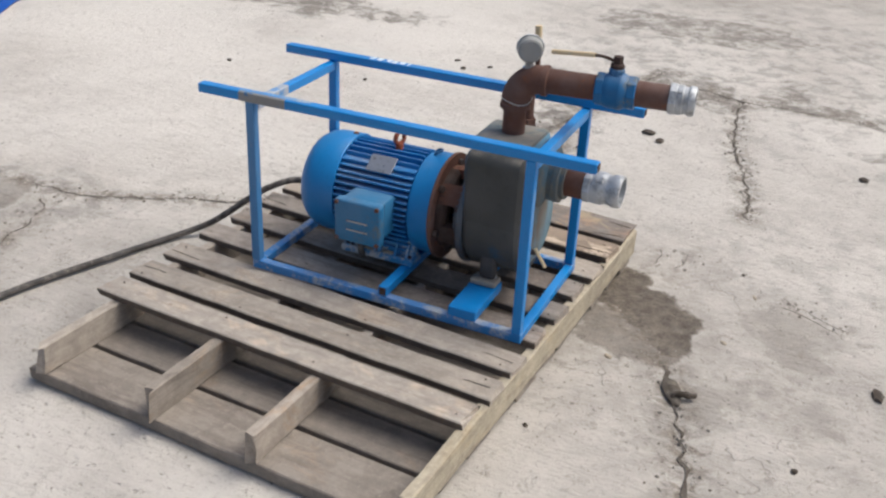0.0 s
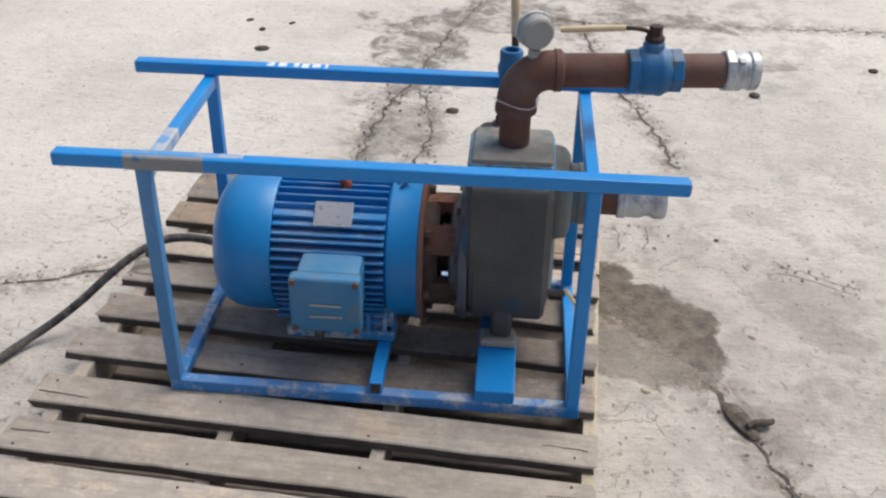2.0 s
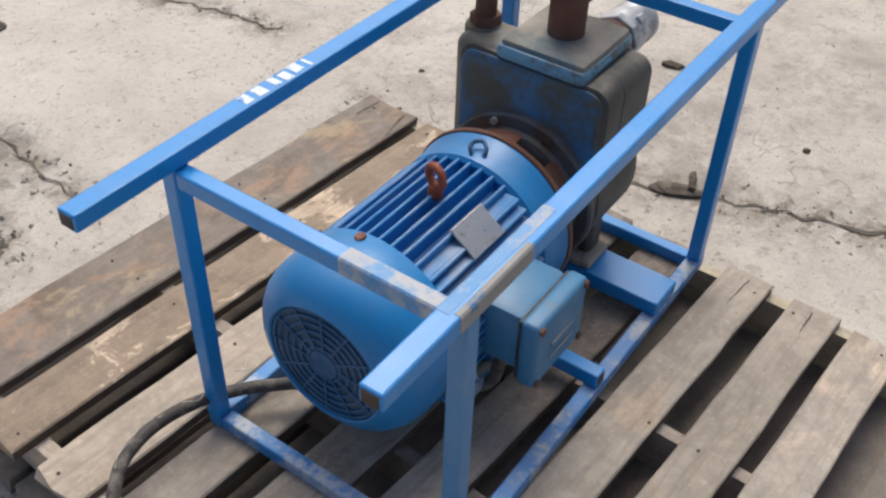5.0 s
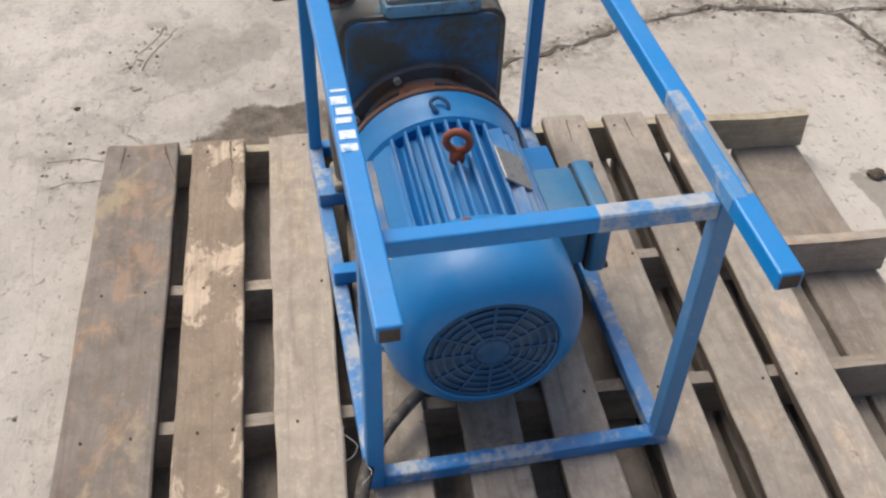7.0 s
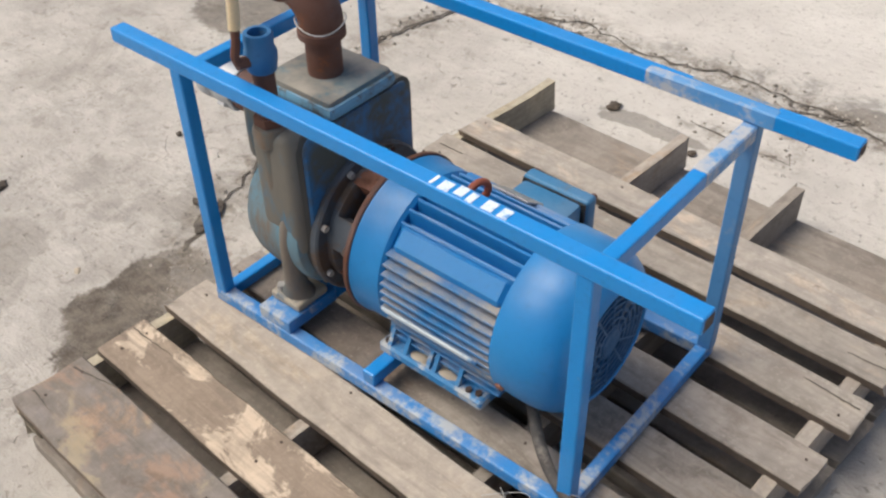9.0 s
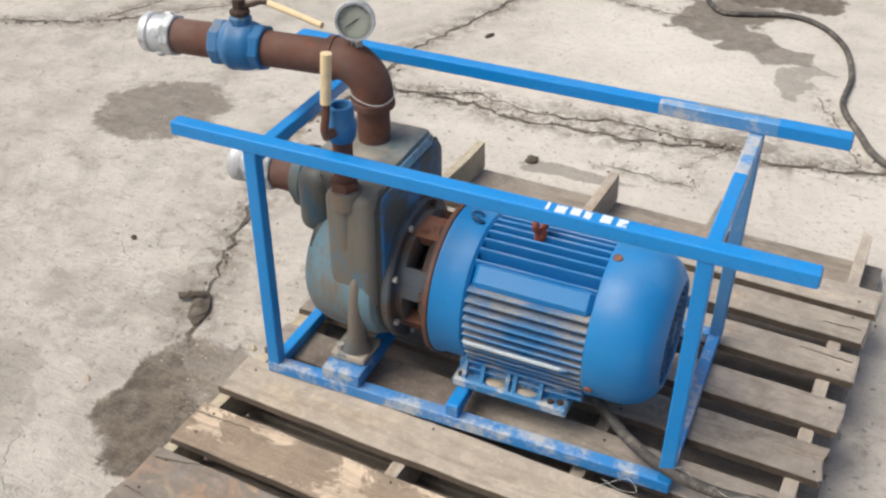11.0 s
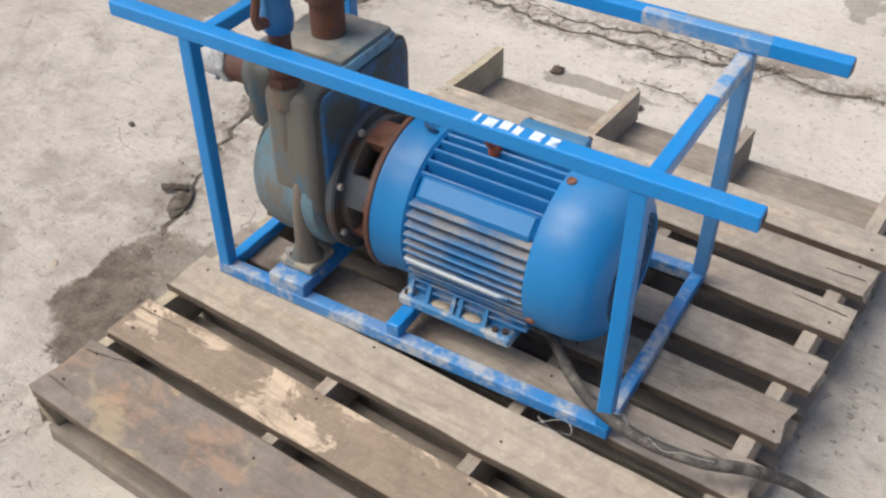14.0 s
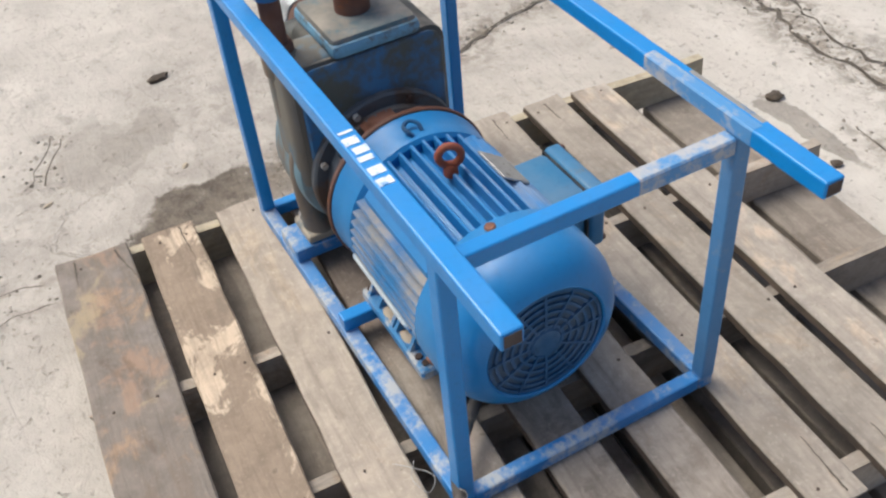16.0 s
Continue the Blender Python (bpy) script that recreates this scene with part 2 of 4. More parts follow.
    relief(nt, b, maths(nt, "ADD", grain, maths(nt, "ADD", maths(nt, "MULTIPLY", mottle, 0.7), maths(nt, "MULTIPLY", fine, 0.2))), 0.7, 0.003)
    return m


wood_grey = wood("wood_grey", (0.412, 0.362, 0.308), (0.52, 0.425, 0.333), 0.53, 0.66, 0.4, (0.22, 0.185, 0.152), ((0.32, 0.27, 0.225),))
wood_brown_mid = wood("wood_brown_mid", (0.345, 0.30, 0.258), (0.37, 0.30, 0.24), 0.55, 0.68, 0.55, (0.15, 0.122, 0.10), ((0.21, 0.175, 0.147),), brown_mid=0.66)
wood_dark = wood("wood_dark", (0.25, 0.218, 0.187), (0.30, 0.24, 0.19), 0.56, 0.70)
wood_warm = wood("wood_warm", (0.34, 0.265, 0.20), (0.72, 0.58, 0.44), 0.535, 0.585, 0.35)
wood_straw = wood("wood_straw", (0.50, 0.44, 0.335), (0.55, 0.46, 0.32), 0.5, 0.66, 0.3)
wood_fair = wood("wood_fair", (0.36, 0.32, 0.277), (0.51, 0.422, 0.338), 0.53, 0.64, 0.4)
wood_bright = wood("wood_bright", (0.362, 0.312, 0.26), (0.43, 0.355, 0.275), 0.53, 0.66, 0.35)
wood_stained = wood("wood_stained", (0.195, 0.168, 0.145), (0.33, 0.235, 0.165), 0.54, 0.66, 0.6, (0.18, 0.14, 0.11), ((0.36, 0.23, 0.155), (0.12, 0.085, 0.062), (0.38, 0.31, 0.20), (0.24, 0.215, 0.20)))
wood_shaded_edge = wood("wood_shaded_edge", (0.130, 0.100, 0.078), (0.17, 0.125, 0.092), 0.5, 0.66, 0.4, (0.08, 0.062, 0.05))
wood_end = wood("wood_end", (0.35, 0.305, 0.26), (0.40, 0.30, 0.215), 0.5, 0.66)


def concrete():
    m, nt, b = mat("concrete", 0.92)
    v = coords(nt)
    broad, mid = noisy(nt, v, 0.9, 5.0, 0.6), noisy(nt, v, 5.5, 6.0, 0.68)
    fine, grit = noisy(nt, v, 60.0, 4.0, 0.6), noisy(nt, v, 210.0, 2.0)
    c = blend(nt, ramp(nt, mid, 0.32, 0.68), (0.33, 0.305, 0.275), (0.465, 0.435, 0.395))
    c = blend(nt, ramp(nt, broad, 0.38, 0.66, 0.0, 0.7), c, (0.53, 0.50, 0.455))
    c = blend(nt, ramp(nt, noisy(nt, v, 1.7, 7.0, 0.72, 0.8), 0.53, 0.70, 0.0, 0.6), c, (0.25, 0.227, 0.20))
    c = blend(nt, ramp(nt, noisy(nt, v, 13.0, 5.0, 0.7, 0.4), 0.56, 0.68, 0.0, 0.6), c, (0.25, 0.225, 0.195))
    # soft smudges and trowel strokes
    stroke = noisy(nt, coords(nt, (3.0, 11.0, 1.0)), 2.4, 5.0, 0.62, 0.9)
    c = blend(nt, ramp(nt, noisy(nt, v, 3.6, 5.0, 0.6, 0.6), 0.50, 0.68, 0.0, 0.38), c, (0.30, 0.275, 0.245))
    c = blend(nt, ramp(nt, stroke, 0.54, 0.70, 0.0, 0.30), c, (0.31, 0.285, 0.255))
    # paler zones: centre x and y, inner and outer radius, strength
    for x, y, near, far, k in PALE:
        off = nt.nodes.new("ShaderNodeVectorMath")
        off.operation = "SUBTRACT"
        nt.links.new(v, off.inputs[0])
        off.inputs[1].default_value = (x, y, 0.0)
        dist = nt.nodes.new("ShaderNodeVectorMath")
        dist.operation = "LENGTH"
        nt.links.new(off.outputs[0], dist.inputs[0])
        c = blend(nt, maths(nt, "MULTIPLY", ramp(nt, dist.outputs["Value"], near, far, k, 0.0), ramp(nt, broad, 0.30, 0.60, 0.5, 1.0)), c, (0.64, 0.61, 0.565))
    c = blend(nt, ramp(nt, fine, 0.56, 0.70, 0.0, 0.42), c, (0.25, 0.225, 0.195))
    c = blend(nt, ramp(nt, noisy(nt, v, 34.0, 2.0, 0.5), 0.71, 0.77, 0.0, 0.7), c, (0.15, 0.13, 0.11))
    c = blend(nt, ramp(nt, grit, 0.60, 0.74, 0.0, 0.25), c, (0.62, 0.59, 0.54))
    c = blend(nt, ramp(nt, noisy(nt, v, 150.0, 3.0, 0.6), 0.60, 0.74, 0.0, 0.25), c, (0.20, 0.175, 0.145))
    # damp and oily patches: x, y, radius x, radius y, strength
    warp = nt.nodes.new("ShaderNodeTexNoise")
    warp.inputs["Scale"].default_value, warp.inputs["Detail"].default_value = 3.2, 5.0
    nt.links.new(v, warp.inputs["Vector"])
    shift = nt.nodes.new("ShaderNodeVectorMath")
    shift.operation = "MULTIPLY_ADD"
    nt.links.new(warp.outputs["Color"], shift.inputs[0])
    shift.inputs[1].default_value = (0.16, 0.16, 0.0)
    nt.links.new(v, shift.inputs[2])
    wide = nt.nodes.new("ShaderNodeVectorMath")
    wide.operation = "MULTIPLY_ADD"
    nt.links.new(warp.outputs["Color"], wide.inputs[0])
    wide.inputs[1].default_value = (0.62, 0.62, 0.0)
    nt.links.new(v, wide.inputs[2])
    wet = None
    crumbly = ramp(nt, noisy(nt, v, 8.0, 8.0, 0.8, 0.5), 0.42, 0.58, 0.12, 1.0)
    frayed = ramp(nt, noisy(nt, v, 9.0, 7.0, 0.75, 0.4), 0.25, 0.75, -0.22, 0.22)
    for x, y, rx, ry, k in NEAR_STAINS + FAR_STAINS:
        sub = nt.nodes.new("ShaderNodeVectorMath")
        sub.operation = "SUBTRACT"
        ragged = abs(y) > 1.5
        nt.links.new((wide if ragged else shift).outputs[0], sub.inputs[0])
        sub.inputs[1].default_value = (x + (0.31 if ragged else 0.08), y + (0.31 if ragged else 0.08), 0.0)
        sc = nt.nodes.new("ShaderNodeVectorMath")
        sc.operation = "MULTIPLY"
        nt.links.new(sub.outputs[0], sc.inputs[0])
        sc.inputs[1].default_value = (1 / rx, 1 / ry, 0.0)
        ln = nt.nodes.new("ShaderNodeVectorMath")
        ln.operation = "LENGTH"
        nt.links.new(sc.outputs[0], ln.inputs[0])
        one = ramp(nt, maths(nt, "ADD", ln.outputs["Value"], frayed), 0.90, 1.08, k, 0.0)
        if y > 1.5:
            one = maths(nt, "MULTIPLY", one, crumbly)
        wet = one if wet is None else maths(nt, "MAXIMUM", wet, one)
    wet = maths(nt, "MULTIPLY", wet, ramp(nt, noisy(nt, v, 14.0, 7.0, 0.78, 0.3), 0.30, 0.50, 0.80, 1.0))
    c = blend(nt, wet, c, blend(nt, ramp(nt, noisy(nt, v, 24.0, 6.0, 0.72), 0.32, 0.66), (0.072, 0.058, 0.045), (0.160, 0.134, 0.106)))
    # dirt trodden into the broken edges along the cracks
    att = nt.nodes.new("ShaderNodeAttribute")
    att.attribute_name = "crack_dirt"
    crumbs = ramp(nt, noisy(nt, v, 17.0, 7.0, 0.75, 0.5), 0.40, 0.62)
    c = blend(nt, maths(nt, "MULTIPLY", att.outputs["Fac"], crumbs), c, blend(nt, ramp(nt, fine, 0.4, 0.65), (0.13, 0.108, 0.085), (0.25, 0.215, 0.175)))
    scuff = ramp(nt, noisy(nt, v, 7.0, 8.0, 0.78, 0.3), 0.47, 0.60)
    for x, y, rx, ry, k in DIRTY:
        sub = nt.nodes.new("ShaderNodeVectorMath")
        sub.operation = "SUBTRACT"
        nt.links.new(shift.outputs[0], sub.inputs[0])
        sub.inputs[1].default_value = (x + 0.08, y + 0.08, 0.0)
        sc = nt.nodes.new("ShaderNodeVectorMath")
        sc.operation = "MULTIPLY"
        nt.links.new(sub.outputs[0], sc.inputs[0])
        sc.inputs[1].default_value = (1 / rx, 1 / ry, 0.0)
        ln = nt.nodes.new("ShaderNodeVectorMath")
        ln.operation = "LENGTH"
        nt.links.new(sc.outputs[0], ln.inputs[0])
        c = blend(nt, maths(nt, "MULTIPLY", ramp(nt, ln.outputs["Value"], 0.6, 1.15, k, 0.0), scuff), c, (0.17, 0.155, 0.14))
    cells = nt.nodes.new("ShaderNodeTexVoronoi")
    cells.feature = "DISTANCE_TO_EDGE"
    cells.inputs["Scale"].default_value = 3.4
    nt.links.new(wide.outputs[0], cells.inputs["Vector"])
    hair = maths(nt, "MULTIPLY", ramp(nt, cells.outputs["Distance"], 0.0, 0.012, 1.0, 0.0), ramp(nt, noisy(nt, v, 2.6, 4.0, 0.6), 0.54, 0.64, 0.0, 0.35))
    c = blend(nt, hair, c, (0.15, 0.128, 0.105))
    pits = ramp(nt, noisy(nt, v, 46.0, 3.0, 0.6, 0.3), 0.62, 0.72)
    c = blend(nt, maths(nt, "MULTIPLY", pits, 0.45), c, (0.21, 0.185, 0.155))
    nt.links.new(c, b.inputs["Base Color"])
    nt.links.new(ramp(nt, wet, 0.0, 1.0, 0.92, 0.72), b.inputs["Roughness"])
    rise = maths(nt, "ADD", mid, maths(nt, "ADD", maths(nt, "MULTIPLY", fine, 0.5), maths(nt, "MULTIPLY", grit, 0.3)))
    rise = maths(nt, "ADD", rise, maths(nt, "MULTIPLY", stroke, 0.9))
    relief(nt, b, maths(nt, "SUBTRACT", rise, maths(nt, "ADD", maths(nt, "MULTIPLY", pits, 0.5), hair)), 1.0, 0.007)
    return m


PALE = [(-1.9, 2.4, 1.0, 3.2, 0.75), (-0.6, -1.9, 0.5, 1.7, 0.5), (2.8, 2.4, 0.6, 2.0, 0.5), (1.9, 1.8, 0.7, 2.0, 0.5), (1.0, 3.2, 0.7, 2.2, 0.4), (0.3, -1.8, 0.5, 1.5, 0.4)]
DIRTY = [(0.55, 3.6, 1.5, 1.3, 0.5), (1.3, 2.3, 0.9, 0.6, 0.3), (-0.15, 1.6, 0.25, 0.7, 0.7), (-0.1, -1.42, 0.7, 0.12, 0.55), (1.2, -0.25, 0.6, 0.7, 0.25), (-1.6, 0.05, 0.5, 0.25, 0.5), (2.6, -1.5, 0.8, 0.5, 0.3), (1.2, 0.9, 0.7, 0.5, 0.3)]
NEAR_STAINS = [(0.73, 0.29, 0.085, 0.145, 1.0), (0.65, 0.38, 0.105, 0.135, 1.0), (0.55, 0.51, 0.085, 0.13, 1.0), (0.54, 0.40, 0.09, 0.09, 1.0), (0.60, 0.22, 0.15, 0.17, 0.62), (0.70, 0.17, 0.09, 0.09, 0.68), (1.58, -0.91, 0.22, 0.22, 0.72), (-0.13, 1.40, 0.13, 0.22, 0.35), (1.06, 0.40, 0.10, 0.05, 0.4), (-1.66, -0.05, 0.10, 0.22, 0.45), (1.05, 0.45, 0.16, 0.12, 0.25), (1.11, 0.30, 0.09, 0.06, 0.28), (-0.30, -1.41, 0.10, 0.05, 0.6), (0.15, -1.03, 0.16, 0.035, 0.55)]
FAR_STAINS = [(0.30, -2.82, 0.46, 0.24, 0.95), (-0.15, -2.85, 0.25, 0.25, 0.95), (0.0, -2.44, 0.20, 0.18, 0.85), (-0.14, -2.26, 0.15, 0.14, 0.8), (-0.27, -2.12, 0.14, 0.11, 0.7), (-0.38, -1.95, 0.09, 0.10, 0.5), (-0.15, 2.25, 0.24, 0.42, 0.85), (0.25, 2.65, 0.3, 0.25, 0.8), (-2.2, 3.0, 0.8, 0.26, 0.8), (0.75, 2.9, 0.12, 0.2, 0.8), (0.98, 2.66, 0.22, 0.10, 0.75), (1.25, 2.1, 0.2, 0.1, 0.6), (0.1, 3.9, 0.6, 0.3, 0.75)]
concrete_mat = concrete()


# ---- mesh helpers ----
def part(name, bm, material, parent=None, label="", smooth=False):
    """Links a bmesh as one mesh object, under a thing or under a part."""
    me = bpy.data.meshes.new(name)
    bmesh.ops.recalc_face_normals(bm, faces=bm.faces)
    bm.to_mesh(me)
    bm.free()
    me.materials.append(material)
    if smooth:
        me.shade_smooth()
        me.set_sharp_from_angle(angle=radians(38))
    ob = new(name, me)
    ob.parent = parent
    return tagged(ob, label)


def thing(name, label, category, at=(0, 0, 0), rz=0.0, group="", kind=""):
    ob = new(name)
    ob.matrix_world = pose(*at, 0, 0, rz)
    ob.empty_display_size = 0.05
    return tagged(ob, label, category, group, kind)


def box(bm, lo, hi, bevel=0.0, m=None, seg=1):
    vs = bmesh.ops.create_cube(bm, size=1.0)["verts"]
    c, s = (Vector(lo) + Vector(hi)) / 2, Vector(hi) - Vector(lo)
    for v in vs:
        v.co = Vector((v.co.x * s.x, v.co.y * s.y, v.co.z * s.z)) + c
    es = list({e for v in vs for e in v.link_edges})
    if bevel:
        got = bmesh.ops.bevel(bm, geom=es, offset=bevel, segments=seg, affect="EDGES", profile=0.5)
        vs = list({v for f in got["faces"] for v in f.verts} | {v for v in vs if v.is_valid})
    if m is not None:
        bmesh.ops.transform(bm, matrix=m, verts=vs)
    return bm


def lathe(bm, profile, m, seg=40):
    """Turns (radius, way) pairs about the z axis of the pose m; radius 0 closes an end."""
    rings = []
    for r, z in profile:
        if r < 1e-6:
            rings.append([bm.verts.new(m @ Vector((0, 0, z)))])
        else:
            rings.append([bm.verts.new(m @ Vector((r * math.cos(2 * math.pi * i / seg), r * math.sin(2 * math.pi * i / seg), z))) for i in range(seg)])
    for a, b in zip(rings, rings[1:]):
        for i in range(seg):
            j = (i + 1) % seg
            ids = [a[i], a[j]] if len(a) > 1 else [a[0]]
            ids += [b[j], b[i]] if len(b) > 1 else [b[0]]
            if len(set(ids)) > 2:
                bm.faces.new(ids)
    return bm


def aim(start, end):
    """A pose at start whose z axis runs to end."""
    d = Vector(end) - Vector(start)
    return Matrix.Translation(start) @ d.to_track_quat("Z", "Y").to_matrix().to_4x4()


def rod(bm, start, end, r, seg=16, chamfer=0.0):
    n = (Vector(end) - Vector(start)).length
    c = chamfer
    return lathe(bm, [(0, 0), (r - c, 0), (r, c), (r, n - c), (r - c, n), (0, n)] if c else [(0, 0), (r, 0), (r, n), (0, n)], aim(start, end), seg)


def spline(points, per=10):
    ps = [Vector(p) for p in points]
    ps = [2 * ps[0] - ps[1]] + ps + [2 * ps[-1] - ps[-2]]
    out = []
    for a, b, c, d in zip(ps, ps[1:], ps[2:], ps[3:]):
        for k in range(per):
            t = k / per
            out.append(0.5 * (2 * b + (c - a) * t + (2 * a - 5 * b + 4 * c - d) * t * t + (3 * b - a - 3 * c + d) * t ** 3))
    return out + [ps[-2]]


def hose(bm, points, r, seg=10, per=10):
    path = spline(points, per)
    rings = []
    side = None
    for i, p in enumerate(path):
        d = (path[min(i + 1, len(path) - 1)] - path[max(i - 1, 0)]).normalized()
        if side is None:
            side = d.cross(Vector((0, 0, 1)) if abs(d.z) < 0.95 else Vector((1, 0, 0)))
        side = (side - d * side.dot(d)).normalized()
        up = side.cross(d)
        rings.append([bm.verts.new(p + r * (math.cos(2 * math.pi * k / seg) * side + math.sin(2 * math.pi * k / seg) * up)) for k in range(seg)])
    for a, b in zip(rings, rings[1:]):
        for k in range(seg):
            bm.faces.new((a[k], a[(k + 1) % seg], b[(k + 1) % seg], b[k]))
    bm.faces.new(rings[0]), bm.faces.new(rings[-1])
    return bm


def hexagon(bm, start, end, r):
    return rod(bm, start, end, r, 6)


# ---- ground: one cracked concrete sheet ----
def crack_line(points, seed):
    rnd = random.Random(seed)
    out = []
    for a, b in zip(points, points[1:]):
        a, b = Vector((*a, 0)), Vector((*b, 0))
        n = max(2, int((b - a).length / 0.035))
        side = (b - a).normalized().cross(Vector((0, 0, 1)))
        for k in range(n):
            out.append(a.lerp(b, k / n) + side * rnd.uniform(-0.012, 0.012))
    return out + [Vector((*points[-1], 0))]


FALL = 0.0143                                 # the yard falls gently towards +x


def level(x):
    return -FALL * max(-4.0, min(4.0, x))


LINES = []


def crack(width, *points):
    """One crack: its width and the bends of its course across the yard."""
    LINES.append((width, crack_line(points, 40 + len(LINES))))


crack(0.012, (0.48, 0.35), (0.587, 0.295), (0.661, 0.202), (0.726, 0.135), (0.785, 0.02), (0.835, -0.10), (0.89, -0.27), (0.975, -0.55), (1.06, -0.80), (1.10, -0.96))
crack(0.004, (0.666, 0.818), (0.661, 0.692), (0.647, 0.57))
crack(0.0035, (0.577, 0.804), (0.577, 0.696), (0.565, 0.606))
crack(0.003, (1.02, 0.65), (1.12, 0.60), (1.22, 0.555))
crack(0.016, (1.10, -0.96), (1.03, -1.20), (0.99, -1.75), (0.88, -2.1), (0.782, -2.594))
crack(0.015, (1.0, -1.32), (0.83, -1.35), (0.62, -1.345), (0.44, -1.295), (0.27, -1.31), (0.09, -1.31), (-0.10, -1.33), (-0.22, -1.39), (-0.38, -1.33), (-0.55, -1.36), (-0.67, -1.39), (-1.1, -1.40))
crack(0.011, (0.80, -1.36), (0.63, -1.43), (0.46, -1.37), (0.30, -1.37), (0.13, -1.42), (0.0, -1.39), (-0.22, -1.38))
crack(0.010, (3.4, -1.10), (2.868, -1.224), (2.312, -1.432), (2.20, -1.75), (2.327, -2.095), (2.5, -2.6))
crack(0.012, (2.3, -1.43), (1.8, -1.9), (1.2, -2.5), (0.78, -2.6))
crack(0.009, (-2.3, 0.02), (-1.764, 0.09), (-1.62, 0.11), (-1.41, 0.12), (-1.21, 0.205), (-1.07, 0.29), (-0.93, 0.345), (-0.80, 0.42), (-0.69, 0.52), (-0.5, 0.85), (-0.25, 1.05))
crack(0.008, (-0.25, 1.05), (-0.24, 1.2), (-0.223, 1.386), (-0.20, 1.6), (-0.12, 1.9), (-0.05, 2.3), (0.1, 2.9))
crack(0.007, (-0.06, 1.0), (-0.05, 1.2), (-0.02, 1.4), (-0.06, 1.6), (-0.12, 1.9))
crack(0.010, (0.80, 1.22), (0.77, 1.45), (0.70, 1.75), (0.60, 2.05), (0.57, 2.38), (0.55, 2.62))
crack(0.006, (-1.60, 0.11), (-1.43, -0.03), (-1.37, -0.30), (-1.45, -0.6))
crack(0.005, (-0.26, -1.40), (-0.15, -1.20), (-0.2, -1.08), (0.1, -1.12))
crack(0.009, (0.30, 2.70), (0.55, 2.62), (0.96, 2.63), (1.40, 2.66), (1.76, 2.70), (2.56, 2.67), (3.4, 2.75))
crack(0.004, (1.02, 0.62), (1.10, 0.58), (1.20, 0.53))
crack(0.007, (0.72, -2.58), (0.40, -2.45), (0.10, -2.40))
crack(0.005, (-0.45, -1.85), (-0.55, -1.62), (-0.62, -1.43))
crack(0.008, (-0.10, -2.80), (-0.31, -2.94), (-0.55, -3.06), (-0.9, -3.12))
crack(0.005, (2.33, -2.09), (2.05, -2.4), (1.63, -2.49), (1.3, -2.9))


def build_ground():
    step, x0, x1, y0, y1 = 0.02, -3.0, 3.0, -3.2, 3.4
    xs, ys = np.arange(x0, x1 + 1e-6, step), np.arange(y0, y1 + 1e-6, step)
    gx, gy = np.meshgrid(xs, ys)
    z, dirt = np.zeros_like(gx), np.zeros_like(gx)
    for k, (fx, fy, a) in enumerate([(1.7, 1.1, 0.003), (3.1, -2.3, 0.002), (-5.2, 4.4, 0.0012), (9.1, 7.3, 0.0008)]):
        z += a * np.sin(fx * gx + fy * gy + k) * np.cos(fy * gx - fx * gy + 2 * k)
    for w, line in LINES:
        for p in line[::1]:
            i, j = int((p.x - x0) / step), int((p.y - y0) / step)
            if 3 < i < len(xs) - 4 and 3 < j < len(ys) - 4:
                d2 = (gx[j - 3:j + 4, i - 3:i + 4] - p.x) ** 2 + (gy[j - 3:j + 4, i - 3:i + 4] - p.y) ** 2
                z[j - 3:j + 4, i - 3:i + 4] -= 0.35 * w * np.exp(-d2 / (2 * 0.016 ** 2))
            if 6 < i < len(xs) - 7 and 6 < j < len(ys) - 7:
                d2 = (gx[j - 6:j + 7, i - 6:i + 7] - p.x) ** 2 + (gy[j - 6:j + 7, i - 6:i + 7] - p.y) ** 2
                here = min(1.0, w / 0.007) * np.exp(-d2 / (2 * (0.012 + 2.8 * w) ** 2))
                dirt[j - 6:j + 7, i - 6:i + 7] = np.maximum(dirt[j - 6:j + 7, i - 6:i + 7], here)
    fade = np.clip(np.minimum(np.minimum(gx - x0, x1 - gx), np.minimum(gy - y0, y1 - gy)) / 0.3, 0, 1)
    z = np.clip(z, -0.014, 0.004) * fade - 0.004 - FALL * gx
    verts = np.stack([gx, gy, z], -1).reshape(-1, 3).tolist()
    nx, ny = len(xs), len(ys)
    faces = [(j * nx + i, j * nx + i + 1, (j + 1) * nx + i + 1, (j + 1) * nx + i) for j in range(ny - 1) for i in range(nx - 1)]
    far = len(verts)
    verts += [(x, y, -0.004 - FALL * x * 0.15) for x, y in ((-150, -150), (150, -150), (150, 150), (-150, 150))]
    c = [0, nx - 1, ny * nx - 1, (ny - 1) * nx]
    edges = [list(range(0, nx)), [j * nx + nx - 1 for j in range(ny)], list(range(ny * nx - 1, (ny - 1) * nx - 1, -1)), [j * nx for j in range(ny - 1, -1, -1)]]
    for k in range(4):
        faces.append(tuple([far + (k + 1) % 4, far + k][::-1] + edges[k][::-1]))
    me = bpy.data.meshes.new("ground")
    me.from_pydata(verts, [], faces)
    me.materials.append(concrete_mat)
    layer = me.attributes.new("crack_dirt", "FLOAT", "POINT")
    layer.data.foreach_set("value", np.concatenate([dirt.ravel(), np.zeros(len(verts) - dirt.size)]).astype(np.float32))
    me.shade_smooth()
    me.set_sharp_from_angle(angle=radians(60))
    return tagged(new("ground", me), "worn pale concrete yard with cracks and damp stains", "ground", kind="structure")


ground = build_ground()


